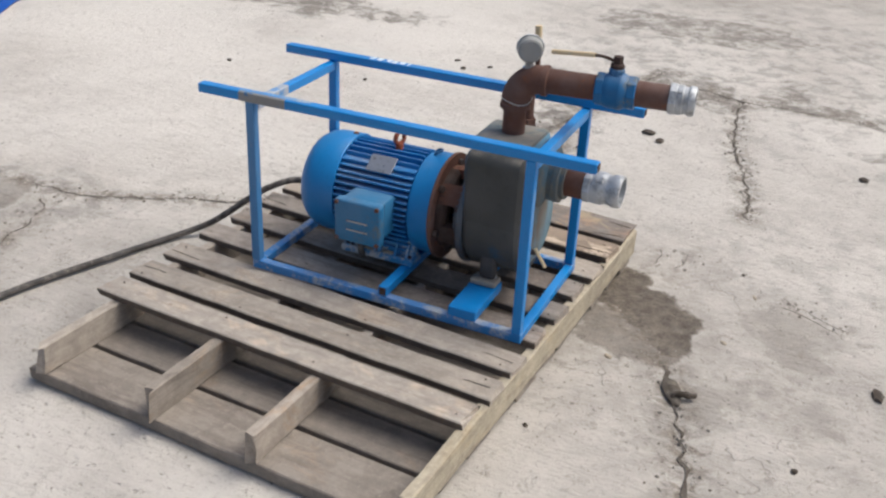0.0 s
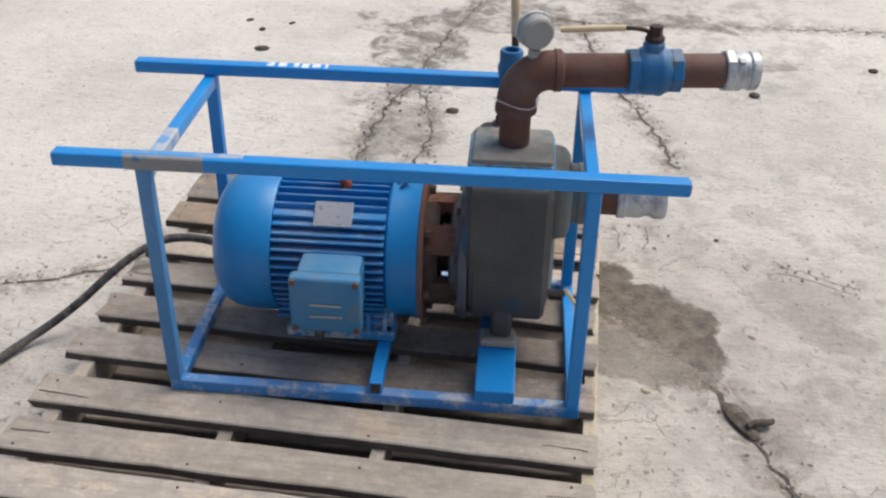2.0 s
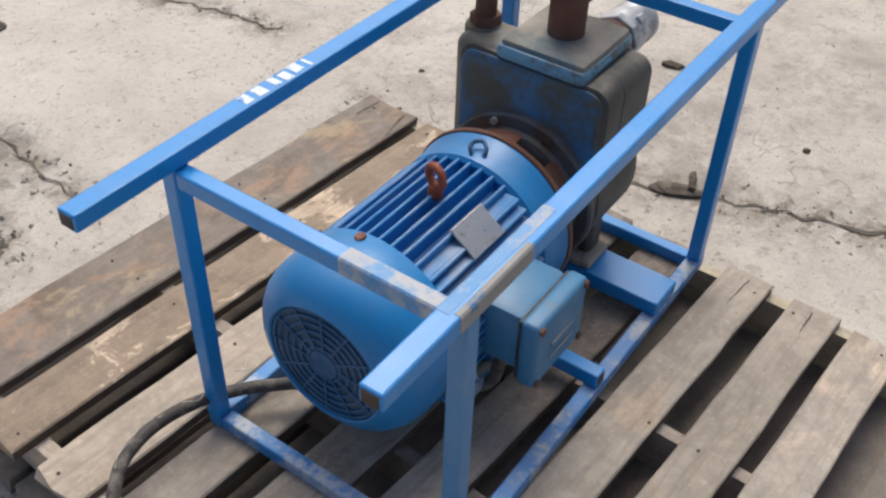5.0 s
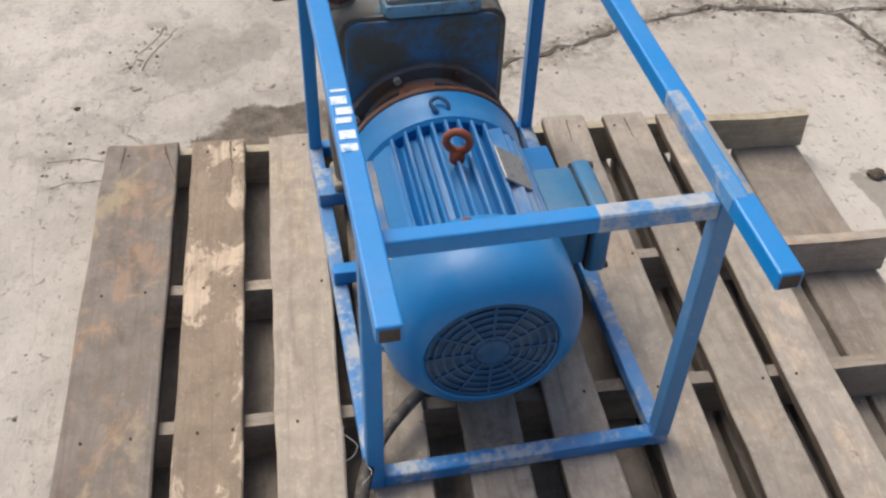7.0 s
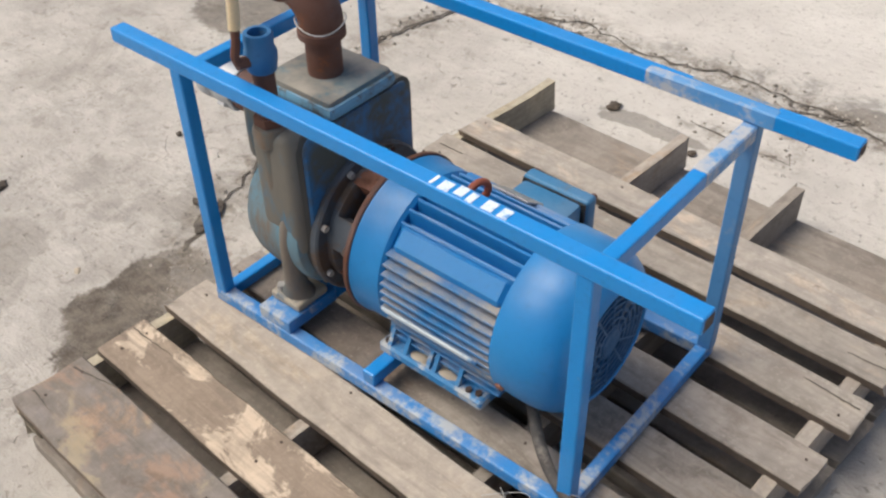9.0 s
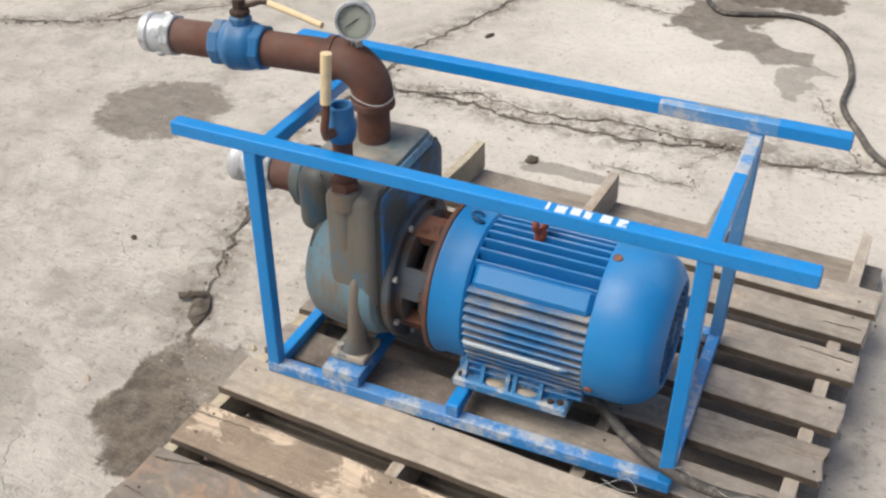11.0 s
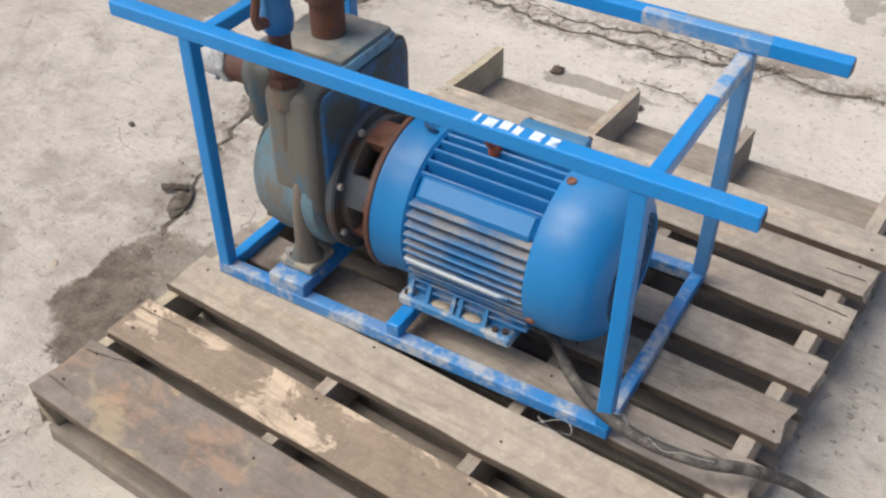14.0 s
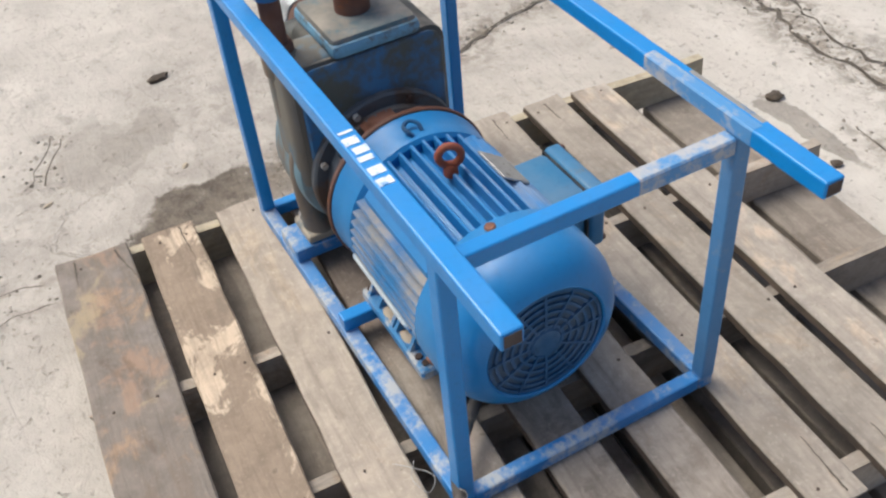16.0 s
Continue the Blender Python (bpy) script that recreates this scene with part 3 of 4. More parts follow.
def build_crack_soil():
    bm = bmesh.new()
    rnd = random.Random(5)
    for w, line in LINES:
        last = None
        for i, p in enumerate(line):
            d = (line[min(i + 1, len(line) - 1)] - line[max(i - 1, 0)]).normalized()
            s = d.cross(Vector((0, 0, 1))) * w * rnd.uniform(0.18, 0.62)
            z = Vector((0, 0, -0.0032 - 0.13 * w + level(p.x)))
            now = [bm.verts.new(p + s * rnd.uniform(0.7, 1.3) + z), bm.verts.new(p + z + Vector((0, 0, 0.0004))), bm.verts.new(p - s * rnd.uniform(0.7, 1.3) + z)]
            if last:
                bm.faces.new((last[0], now[0], now[1], last[1])), bm.faces.new((last[1], now[1], now[2], last[2]))
            last = now
    ob = part("crack_soil", bm, soil)
    return tagged(ob, "dark soil packed in the cracks of the concrete", "soil", kind="stuff")


build_crack_soil()

# ---- pallet ----
PALLET_TOP, SLAT, STRINGER = 0.1440, 0.020, 0.086
pallet = thing("pallet", "weathered grey wooden pallet with one deck board missing", "pallet")
pallet.matrix_world = pose(0, 0, 0, 0, math.degrees(FALL), 0) @ pose(0, 0, 0, 0, 0, -3.5)


def board(bm, length, width, thick, seed, rough=0.0018, ends=0.007):
    """A sawn board along x with uneven edges and ends, its bottom at z = 0, centred on x and y."""
    rnd = random.Random(seed)
    n = 14
    rows = []
    for i in range(n + 1):
        x = -length / 2 + length * i / n
        e = rnd.uniform(-rough, rough)
        f = rnd.uniform(-rough, rough)
        row = []
        for y, z in ((-width / 2 + e, 0.0), (width / 2 + f, 0.0), (width / 2 + f, thick - 0.003), (width / 2 + f - 0.003, thick), (0.0, thick + rnd.uniform(-0.0012, 0.001)), (-width / 2 + e + 0.003, thick), (-width / 2 + e, thick - 0.003)):
            dx = rnd.uniform(-ends, ends) if i in (0, n) else 0.0
            row.append(bm.verts.new((x + dx, y, z)))
        rows.append(row)
    for a, b in zip(rows, rows[1:]):
        for k in range(7):
            bm.faces.new((a[k], a[(k + 1) % 7], b[(k + 1) % 7], b[k]))
    bm.faces.new(rows[0]), bm.faces.new(rows[-1])
    return bm


def lay(name, bm, material, m, label=""):
    ob = part(name, bm, material, pallet, label)
    ob.matrix_basis = m
    return ob


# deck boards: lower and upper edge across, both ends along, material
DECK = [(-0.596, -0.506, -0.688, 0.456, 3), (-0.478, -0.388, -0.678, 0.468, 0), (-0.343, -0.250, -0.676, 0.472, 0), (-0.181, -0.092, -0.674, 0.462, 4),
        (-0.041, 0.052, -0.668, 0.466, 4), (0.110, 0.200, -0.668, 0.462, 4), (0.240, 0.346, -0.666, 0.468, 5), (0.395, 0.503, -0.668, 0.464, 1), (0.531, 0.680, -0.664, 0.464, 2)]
STRINGERS = [-0.650, -0.290, 0.020, 0.432]
SZ = PALLET_TOP - SLAT - STRINGER
for k, u in enumerate(STRINGERS):
    bm = board(bmesh.new(), 1.544, STRINGER, 0.027, 70 + k, 0.004, 0.014)
    lay("stringer", bm, (wood_grey, wood_end, wood_end, wood_straw)[k], pose(u + 0.0135, -0.096, SZ + STRINGER / 2, 0, 0, 90) @ pose(0, 0, 0, 90, 0, 0))
for k, (a, b, u0, u1, w) in enumerate(DECK):
    bm = board(bmesh.new(), u1 - u0, b - a, SLAT, 20 + k)
    slat = lay("slat", bm, (wood_grey, wood_warm, wood_stained, wood_fair, wood_brown_mid, wood_bright)[w], pose((u0 + u1) / 2, (a + b) / 2, PALLET_TOP - SLAT))
    slat.data.materials.append(wood_shaded_edge)       # brown board sides, the shade of the gaps put into their colour
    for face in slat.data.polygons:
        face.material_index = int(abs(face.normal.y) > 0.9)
    for u in STRINGERS:
        for side in (-0.27, 0.24)[k % 2 + int(u > 0) - 1:][:1] if k < 7 else (-0.27, 0.24):
            nail = part("nail", rod(bmesh.new(), (0, 0, SLAT - 0.002), (0, 0, SLAT + 0.0018), 0.0027, 6), rust_dark, slat)
            nail.location = (u - (u0 + u1) / 2 + 0.006 * math.sin(9 * u + k), side * (b - a) + 0.01 * math.sin(k * 5 + u * 20), 0)
def split(u, v, turn, length, width):
    """A dark drying crack in a board: a narrow tapered wedge, a hair above the surface."""
    bm = bmesh.new()
    n, rnd = 10, random.Random(int(1000 * length))
    top = []
    for i in range(n + 1):
        w = width * (1 - i / n) ** 0.7 + 0.0003
        y = rnd.uniform(-0.0016, 0.0016)
        top.append([bm.verts.new((-length * i / n, y + w / 2, 0)), bm.verts.new((-length * i / n, y, -0.002)), bm.verts.new((-length * i / n, y - w / 2, 0))])
    for a, b in zip(top, top[1:]):
        bm.faces.new((a[0], a[2], b[2], b[0])), bm.faces.new((a[0], b[0], b[1], a[1])), bm.faces.new((a[1], b[1], b[2], a[2]))
    ob = part("board_split", bm, soil, pallet)
    ob.matrix_basis = pose(u, v, PALLET_TOP + 0.0016, 0, 0, turn)


split(0.452, 0.560, 14, 0.10, 0.004)
split(0.455, 0.640, -4, 0.07, 0.003)
split(0.455, 0.425, 3, 0.12, 0.003)
split(-0.655, 0.110 + 0.03, 178, 0.08, 0.003)
split(0.455, -0.300, -2, 0.09, 0.003)
split(0.450, -0.430, 2, 0.07, 0.003)
split(-0.668, -0.310, 176, 0.11, 0.003)
split(-0.668, -0.430, 183, 0.08, 0.003)
for k, (a, b) in enumerate([(-0.862, -0.705), (-0.690, -0.560), (-0.545, -0.42), (-0.405, -0.28), (-0.262, -0.13), (-0.112, 0.01), (0.028, 0.15), (0.168, 0.29), (0.305, 0.43), (0.446, 0.55), (0.568, 0.675)]):
    bm = board(bmesh.new(), 1.13, b - a, SZ - 0.002, 50 + k)
    lay("bottom_board", bm, wood_dark, pose(-0.108, (a + b) / 2, 0.001))

# ---- steel skid frame ----
TW, ZT, ZB, FX, FY, RX = 0.0265, 0.675, 0.1582, 0.407, 0.224, 0.571
steel_frame = thing("steel_frame", "blue painted square steel tube frame round the pump", "frame", (0, 0, 0))


SLOPE = pose(0, 0, 0, 0, math.degrees(FALL), 0)


def tube(name, lo, hi, material=None, label="", parent=None, m=None):
    return part(name, box(bmesh.new(), lo, hi, 0.003, m, seg=2), material or frame_paint, parent or steel_frame, label)


h, hw = TW / 2, 0.0152                        # half the tube's height, half the top rails' width
for sy in (-1, 1):
    rail = tube("top_rail", (-RX, sy * FY - hw, ZT - h), (RX, sy * FY + hw, ZT + h))
    for sx in (-1, 1):
        part("rail_end", box(bmesh.new(), (sx * RX - 0.001, sy * FY - hw + 0.004, ZT - h + 0.004), (sx * RX + 0.0015, sy * FY + hw - 0.004, ZT + h - 0.004)), rust_dark, rail, "dark open end of the tube")
    if sy < 0:
        part("bare_patch", box(bmesh.new(), (-0.44, -FY - hw - 0.0006, ZT - h - 0.0006), (-0.29, -FY - 0.004, ZT + h + 0.0006), 0.0025), bare_rail, rail, "grey patch worn to bare metal")
        part("faded_patch", box(bmesh.new(), (-0.445, -FY - 0.005, ZT - h - 0.0005), (-0.22, -FY + hw + 0.0005, ZT + h + 0.0005), 0.0025), pale_paint, rail, "pale faded paint")
    else:
        for k, (x, w, y) in enumerate([(-0.150, 0.006, 0.0), (-0.172, 0.018, 0.002), (-0.196, 0.016, -0.002), (-0.216, 0.012, 0.001), (-0.246, 0.018, 0.0), (-0.272, 0.016, 0.001)]):
            part("painted_mark", box(bmesh.new(), (x - w / 2, FY + y - 0.0105, ZT + h - 0.0002), (x + w / 2 - 0.0005, FY + y + 0.0105, ZT + h + 0.0008)), white_mark, rail, "smeared white paint mark")
    tube("bottom_rail", (-FX - h, sy * FY - h, ZB - h), (FX + h, sy * FY + h, ZB + h), base_paint, "blue rail scuffed to grey", m=SLOPE)
    for sx in (-1, 1):
        tube("upright", material=faded_paint if sx + sy == -2 else None, lo=(sx * FX - h, sy * FY - h + 0.0005, ZB + h + level(sx * FX) - 0.001), hi=(sx * FX + h, sy * FY + h - 0.0005, ZT - h))
for sx in (-1, 1):
    bar = tube("top_cross_bar", (sx * FX - h + 0.001, -FY + h, ZT - 1.55 * TW), (sx * FX + h - 0.001, FY - h, ZT - 0.55 * TW))
    if sx < 0:
        part("bare_patch", box(bmesh.new(), (-FX - h + 0.0004, -FY + h, ZT - 1.55 * TW - 0.0006), (-FX + h - 0.0004, -FY + 0.17, ZT - 0.55 * TW + 0.0006), 0.0025), pale_paint, bar, "pale worn end of the bar")
    tube("bottom_cross_bar", (sx * FX - h + 0.001, -FY + h, ZB - h), (sx * FX + h - 0.001, FY - h, ZB + h - 0.001), base_paint if sx < 0 else None, m=SLOPE)
# the cross members lie on top of the rails
ZS = ZB + 3 * h + 0.002
ms = tube("motor_support", (-0.008, -FY - h + 0.003, ZB + h), (0.019, FY + h - 0.002, ZS), m=SLOPE)
for sy in (-1, 1):
    part("tube_end", box(bmesh.new(), (-0.0045, sy * (FY + h - 0.004) - 0.0022, ZB + h + 0.0035), (0.0155, sy * (FY + h - 0.004) + 0.0022, ZS - 0.0035), m=SLOPE), rust_dark if sy < 0 else base_paint, ms, "dark open end of the tube" if sy < 0 else "")
tube("pump_support", (0.206, -FY - h + 0.001, ZB + h), (0.287, -0.04, ZS + 0.001), m=SLOPE)
tube("pump_support", (0.208, -0.04, ZB + h), (0.235, 0.11, ZS), m=SLOPE)
tube("pump_pad", (0.206, 0.11, ZB + h), (0.289, FY + h - 0.001, ZS + 0.001), base_paint, m=SLOPE)

# ---- electric motor: axis along x ----
MY, MZ, MR = 0.042, 0.356, 0.150
XA = Matrix.Translation((0, MY, MZ)) @ pose(0, 0, 0, 0, 90, 0)      # z of the lathe runs along +x
motor = thing("electric_motor", "blue finned electric motor bolted in the steel frame", "motor", (0.005, 0, 0))
part("body", lathe(bmesh.new(), [(0, -0.24), (0.124, -0.24), (0.124, 0.02), (0, 0.02)], XA, 48), motor_paint, motor, smooth=True)
part("end_bell", lathe(bmesh.new(), [(0.10, 0.004), (0.140, 0.004), (0.147, 0.010), (0.149, 0.03), (0.149, 0.060), (0.152, 0.067), (0.152, 0.073), (0.10, 0.073)], XA, 56), motor_paint, motor, smooth=True)
cover = part("fan_cover", lathe(bmesh.new(), [(0.120, -0.229), (0.150, -0.229), (0.152, -0.232), (0.152, -0.288), (0.150, -0.306), (0.145, -0.323), (0.136, -0.338), (0.125, -0.349), (0.112, -0.357), (0.103, -0.361), (0.100, -0.359), (0.100, -0.352), (0, -0.352)], XA, 64), motor_paint, motor, smooth=True)
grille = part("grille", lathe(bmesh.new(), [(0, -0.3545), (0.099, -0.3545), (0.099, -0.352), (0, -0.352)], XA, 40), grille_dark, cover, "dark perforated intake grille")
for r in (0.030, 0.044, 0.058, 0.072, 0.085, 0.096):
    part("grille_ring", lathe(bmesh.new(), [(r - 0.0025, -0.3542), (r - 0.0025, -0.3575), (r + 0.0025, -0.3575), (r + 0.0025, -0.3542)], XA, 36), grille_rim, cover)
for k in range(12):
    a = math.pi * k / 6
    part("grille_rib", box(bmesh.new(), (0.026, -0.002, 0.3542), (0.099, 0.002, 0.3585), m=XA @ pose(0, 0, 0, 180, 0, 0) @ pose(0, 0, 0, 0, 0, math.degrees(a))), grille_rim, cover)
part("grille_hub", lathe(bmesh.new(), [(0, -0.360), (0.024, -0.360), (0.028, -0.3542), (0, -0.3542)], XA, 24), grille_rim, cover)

# cooling fins: upright ones above and below, level ones at the sides
for k in range(-4, 5):
    y = 0.0215 * k
    top = math.sqrt(0.147 ** 2 - y * y)
    low = math.sqrt(0.112 ** 2 - y * y)
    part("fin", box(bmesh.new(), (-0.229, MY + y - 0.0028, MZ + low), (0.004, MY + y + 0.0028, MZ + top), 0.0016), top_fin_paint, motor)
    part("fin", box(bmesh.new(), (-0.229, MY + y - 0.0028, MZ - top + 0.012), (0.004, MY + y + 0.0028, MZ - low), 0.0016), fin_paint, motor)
for sy in (-1, 1):
    for k in range(-7, 5):
        z = 0.0175 * k + 0.006
        far = max(0.121, math.sqrt(0.150 ** 2 - z * z))
        low = math.sqrt(max(0.08 ** 2, 0.112 ** 2 - z * z))
        ys = sorted((MY + sy * low, MY + sy * far))
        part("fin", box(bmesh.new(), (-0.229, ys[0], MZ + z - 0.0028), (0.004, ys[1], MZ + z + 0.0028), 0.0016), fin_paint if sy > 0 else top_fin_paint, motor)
    if sy < 0:
        for k in range(3):
            a = radians(36 + 7.5 * k)
            ys = sorted((MY - 0.10 * math.cos(a), MY - 0.149 * math.cos(a)))
            z = MZ + 0.149 * math.sin(a)
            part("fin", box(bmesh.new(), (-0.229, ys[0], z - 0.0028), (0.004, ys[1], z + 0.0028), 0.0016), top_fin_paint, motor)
    # one deeper rib, a sky glint painted along its rim
    if sy > 0:
        rib = part("long_rib", box(bmesh.new(), (-0.205, MY + 0.10, MZ - 0.0325), (0.004, MY + 0.151, MZ - 0.0255), 0.002), fin_paint, motor)
        part("rib_glint", box(bmesh.new(), (-0.196, MY + 0.146, MZ - 0.0330), (0.000, MY + 0.1525, MZ - 0.0245), 0.002), glint_paint, rib, "rim painted pale as a glint of the sky")
    # plain shoulder between the two sets
    for v in (1, -1) if sy > 0 else (-1,):
        part("shoulder", box(bmesh.new(), (-0.226, -0.024, 0.10), (0.000, 0.024, 0.1475), 0.008, Matrix.Translation((0, MY, MZ)) @ pose(0, 0, 0, -sy * v * 46 + (0 if v > 0 else 180), 0, 0)), motor_paint, motor)
    # feet
    ys = sorted((MY + sy * 0.075, MY + sy * 0.139))
    foot = part("foot", box(bmesh.new(), (-0.206, ys[0], ZS), (0.026, ys[1], ZS + 0.022), 0.004), foot_paint, motor, "scuffed blue cast foot")
    for x, yo in ((-0.190, 0.124), (-0.172, 0.128), (0.012, 0.126)):
        yb = MY + sy * yo
        part("foot_bolt", hexagon(bmesh.new(), (x, yb, ZS + 0.022), (x, yb, ZS + 0.027), 0.0065), rust_dark, foot)
    base = ZS + 0.020
    bm = bmesh.new()
    prof = [(0.080, 0.290), (0.106, 0.290), (0.114, base), (0.088, base)]
    ends = [[bm.verts.new((x, MY + sy * y, z)) for y, z in prof] for x in (-0.200, 0.020)]
    for i in range(4):
        bm.faces.new((ends[0][i], ends[0][(i + 1) % 4], ends[1][(i + 1) % 4], ends[1][i]))
    bm.faces.new(ends[0]), bm.faces.new(ends[1])
    part("foot_skirt", bm, foot_paint, motor, "foot casting with worn paint")
    for x in (-0.150, -0.098, -0.084, -0.032, 0.004):
        bm = bmesh.new()
        sides = [[bm.verts.new((x + d, MY + sy * y, z)) for y, z in ((0.100, 0.262), (0.116, 0.260), (0.133, base + 0.006), (0.136, base - 0.001), (0.100, base - 0.001))] for d in (-0.004, 0.004)]
        for i in range(5):
            bm.faces.new((sides[0][i], sides[0][(i + 1) % 5], sides[1][(i + 1) % 5], sides[1][i]))
        bm.faces.new(sides[0]), bm.faces.new(sides[1])
        part("foot_web", bm, foot_paint, foot)
    for x0, x1 in ((-0.142, -0.102), (-0.080, -0.036)):
        bm = bmesh.new()
        bmesh.ops.create_icosphere(bm, subdivisions=2, radius=1.0)
        for v in bm.verts:
            k = 1 + 0.3 * noise.noise(v.co * 2 + Vector((x0 * 50, sy, 0)))
            v.co = Vector(((x0 + x1) / 2 + v.co.x * k * (x1 - x0) * 0.5, MY + sy * (0.122 + 0.012 * v.co.y * k), base + 0.007 * v.co.z * k))
        part("caked_dirt", bm, sand_dirt, foot, "sandy dirt caked in the pocket", smooth=True)
part("lantern_flange", lathe(bmesh.new(), [(0.06, 0.073), (0.154, 0.073), (0.156, 0.075), (0.156, 0.082), (0.154, 0.084), (0.06, 0.084)], XA, 56), rust, motor, "rusty round mounting flange", smooth=True)
eye = part("lifting_eye", lathe(bmesh.new(), [(0, 0), (0.012, 0), (0.012, 0.016), (0.009, 0.02), (0, 0.02)], Matrix.Translation((-0.090, MY, MZ + 0.138)), 14), red_lug, motor, "rust red lifting eye bolt", smooth=True)
bm = bmesh.new()
ring = [Vector((-0.090 + 0.006 * math.cos(a), MY + 0.0168 * math.cos(a), MZ + 0.174 + 0.0178 * math.sin(a))) for a in [2 * math.pi * k / 20 for k in range(21)]]
hose(bm, ring, 0.0065, 10, 1)
part("ring", bm, red_lug, eye, smooth=True)
for x, y, z in [(-0.243, MY + 0.02, MZ + 0.149), (-0.243, MY + 0.135, MZ - 0.065)]:
    c = Vector((0, y - MY, z - MZ)).normalized()
    p = Vector((x, MY, MZ)) + c * 0.150
    part("cover_screw", rod(bmesh.new(), p, p + c * 0.006, 0.009, 10, 0.002), rust_orange, cover)
for k in range(6):
    a = 2 * math.pi * (k + 0.25) / 6
    p = Vector((0.063, MY + 0.136 * math.cos(a), MZ + 0.128 * math.sin(a)))
    part("bell_bolt", hexagon(bmesh.new(), p + Vector((0.023, 0, 0)), p + Vector((0.034, 0, 0)), 0.011), rust_dark, motor)
bm = bmesh.new()
hk = Vector((0.030, MY + 0.004, MZ + 0.148))
hose(bm, [hk + Vector((-0.004, -0.014, 0)), hk + Vector((0.004, -0.013, 0.009)), hk + Vector((0.014, 0, 0.013)), hk + Vector((0.006, 0.013, 0.011)), hk + Vector((-0.006, 0.011, 0.007)), hk + Vector((-0.010, 0.004, 0))], 0.0035, 8, 4)
part("cable_hook", bm, grille_rim, motor, "small dark hook", smooth=True)
nd = Vector((0, -0.58, 0.815)).normalized()
NP = Matrix.Translation(Vector((-0.103, MY, MZ)) + nd * 0.147) @ nd.to_track_quat("Z", "X").to_matrix().to_4x4()
plate = part("nameplate", box(bmesh.new(), (-0.028, -0.040, 0), (0.028, 0.040, 0.004), 0.001, NP), nameplate_metal, motor, "scratched bare metal nameplate")
# terminal box on the flank
tb = part("terminal_box", box(bmesh.new(), (-0.162, -0.165, 0.304), (-0.034, -0.07, 0.414), 0.010, seg=2), box_paint, motor, "faded blue terminal box with ribbed lid", smooth=True)
bm = box(bmesh.new(), (-0.171, -0.198, 0.291), (-0.027, -0.166, 0.418), 0.008, seg=3)
lid = part("lid", bm, box_paint, tb, smooth=True)
# black strip added for the shaded groove behind the lid
part("groove_strip", box(bmesh.new(), (-0.167, -0.1665, 0.297), (-0.031, -0.1625, 0.413)), black_ink, tb)
for z in (0.331, 0.358):
    part("lid_rib", box(bmesh.new(), (-0.131, -0.2005, z - 0.002), (-0.066, -0.197, z + 0.002)), nameplate_metal, tb)
for x in (-0.162, -0.037):
    for z in (0.300, 0.409):
        part("lid_screw", rod(bmesh.new(), (x, -0.192, z), (x, -0.202, z), 0.0065, 8), rust, tb)
part("cable_gland", lathe(bmesh.new(), [(0, 0), (0.020, 0), (0.020, 0.016), (0.015, 0.02), (0.015, 0.034), (0, 0.034)], aim((-0.125, -0.12, 0.306), (-0.125, -0.12, 0.2)), 12), dark_grip, tb)

# ---- pump ----
PX0, PX1 = 0.178, 0.346
pump = thing("centrifugal_pump", "grey and blue cast iron self-priming pump with rust stains", "pump", (0, 0, 0))


def casing_outline(y0, y1, zc, ztop, r_top, n=18):
    """Half round below, rounded shoulders above."""
    yc, r = (y0 + y1) / 2, (y1 - y0) / 2
    pts = [(yc + r * math.cos(a), zc + r * math.sin(a)) for a in [-math.pi * k / n for k in range(n + 1)]]
    for sy, (cy, a0) in ((-1, (y0 + r_top, math.pi)), (1, (y1 - r_top, math.pi / 2))):
        pts += [(cy + r_top * math.cos(a0 - k * math.pi / 12), ztop - r_top + r_top * math.sin(a0 - k * math.pi / 12)) for k in range(7)]
    return pts


def slab(bm, outline, x0, x1, bevel):
    """An outline in y and z, given thickness along x with bevelled rims."""
    cy, cz = sum(p[0] for p in outline) / len(outline), sum(p[1] for p in outline) / len(outline)
    rows = []
    for x, k in ((x0, 1), (x0 + bevel, 0), (x1 - bevel, 0), (x1, 1)):
        s = 1 - k * bevel / 0.14
        rows.append([bm.verts.new((x, cy + (y - cy) * s, cz + (z - cz) * s)) for y, z in outline])
    n = len(outline)
    for a, b in zip(rows, rows[1:]):
        for i in range(n):
            bm.faces.new((a[i], a[(i + 1) % n], b[(i + 1) % n], b[i]))
    bm.faces.new(rows[0]), bm.faces.new(rows[-1])
    return bm


part("casing", slab(bmesh.new(), casing_outline(-0.098, 0.186, 0.362, 0.589, 0.030), PX0, PX0 + 0.075, 0.007), pump_paint, pump, smooth=True)
part("rear_casing", slab(bmesh.new(), casing_outline(-0.099, 0.128, 0.362, 0.588, 0.030), PX0 + 0.045, PX1, 0.014), pump_paint, pump, smooth=True)
part("cover_plate", slab(bmesh.new(), casing_outline(-0.090, 0.178, 0.362, 0.584, 0.028), PX0 - 0.005, PX0 + 0.006, 0.004), cover_blue, pump, "faded blue front plate of the casing", smooth=True)
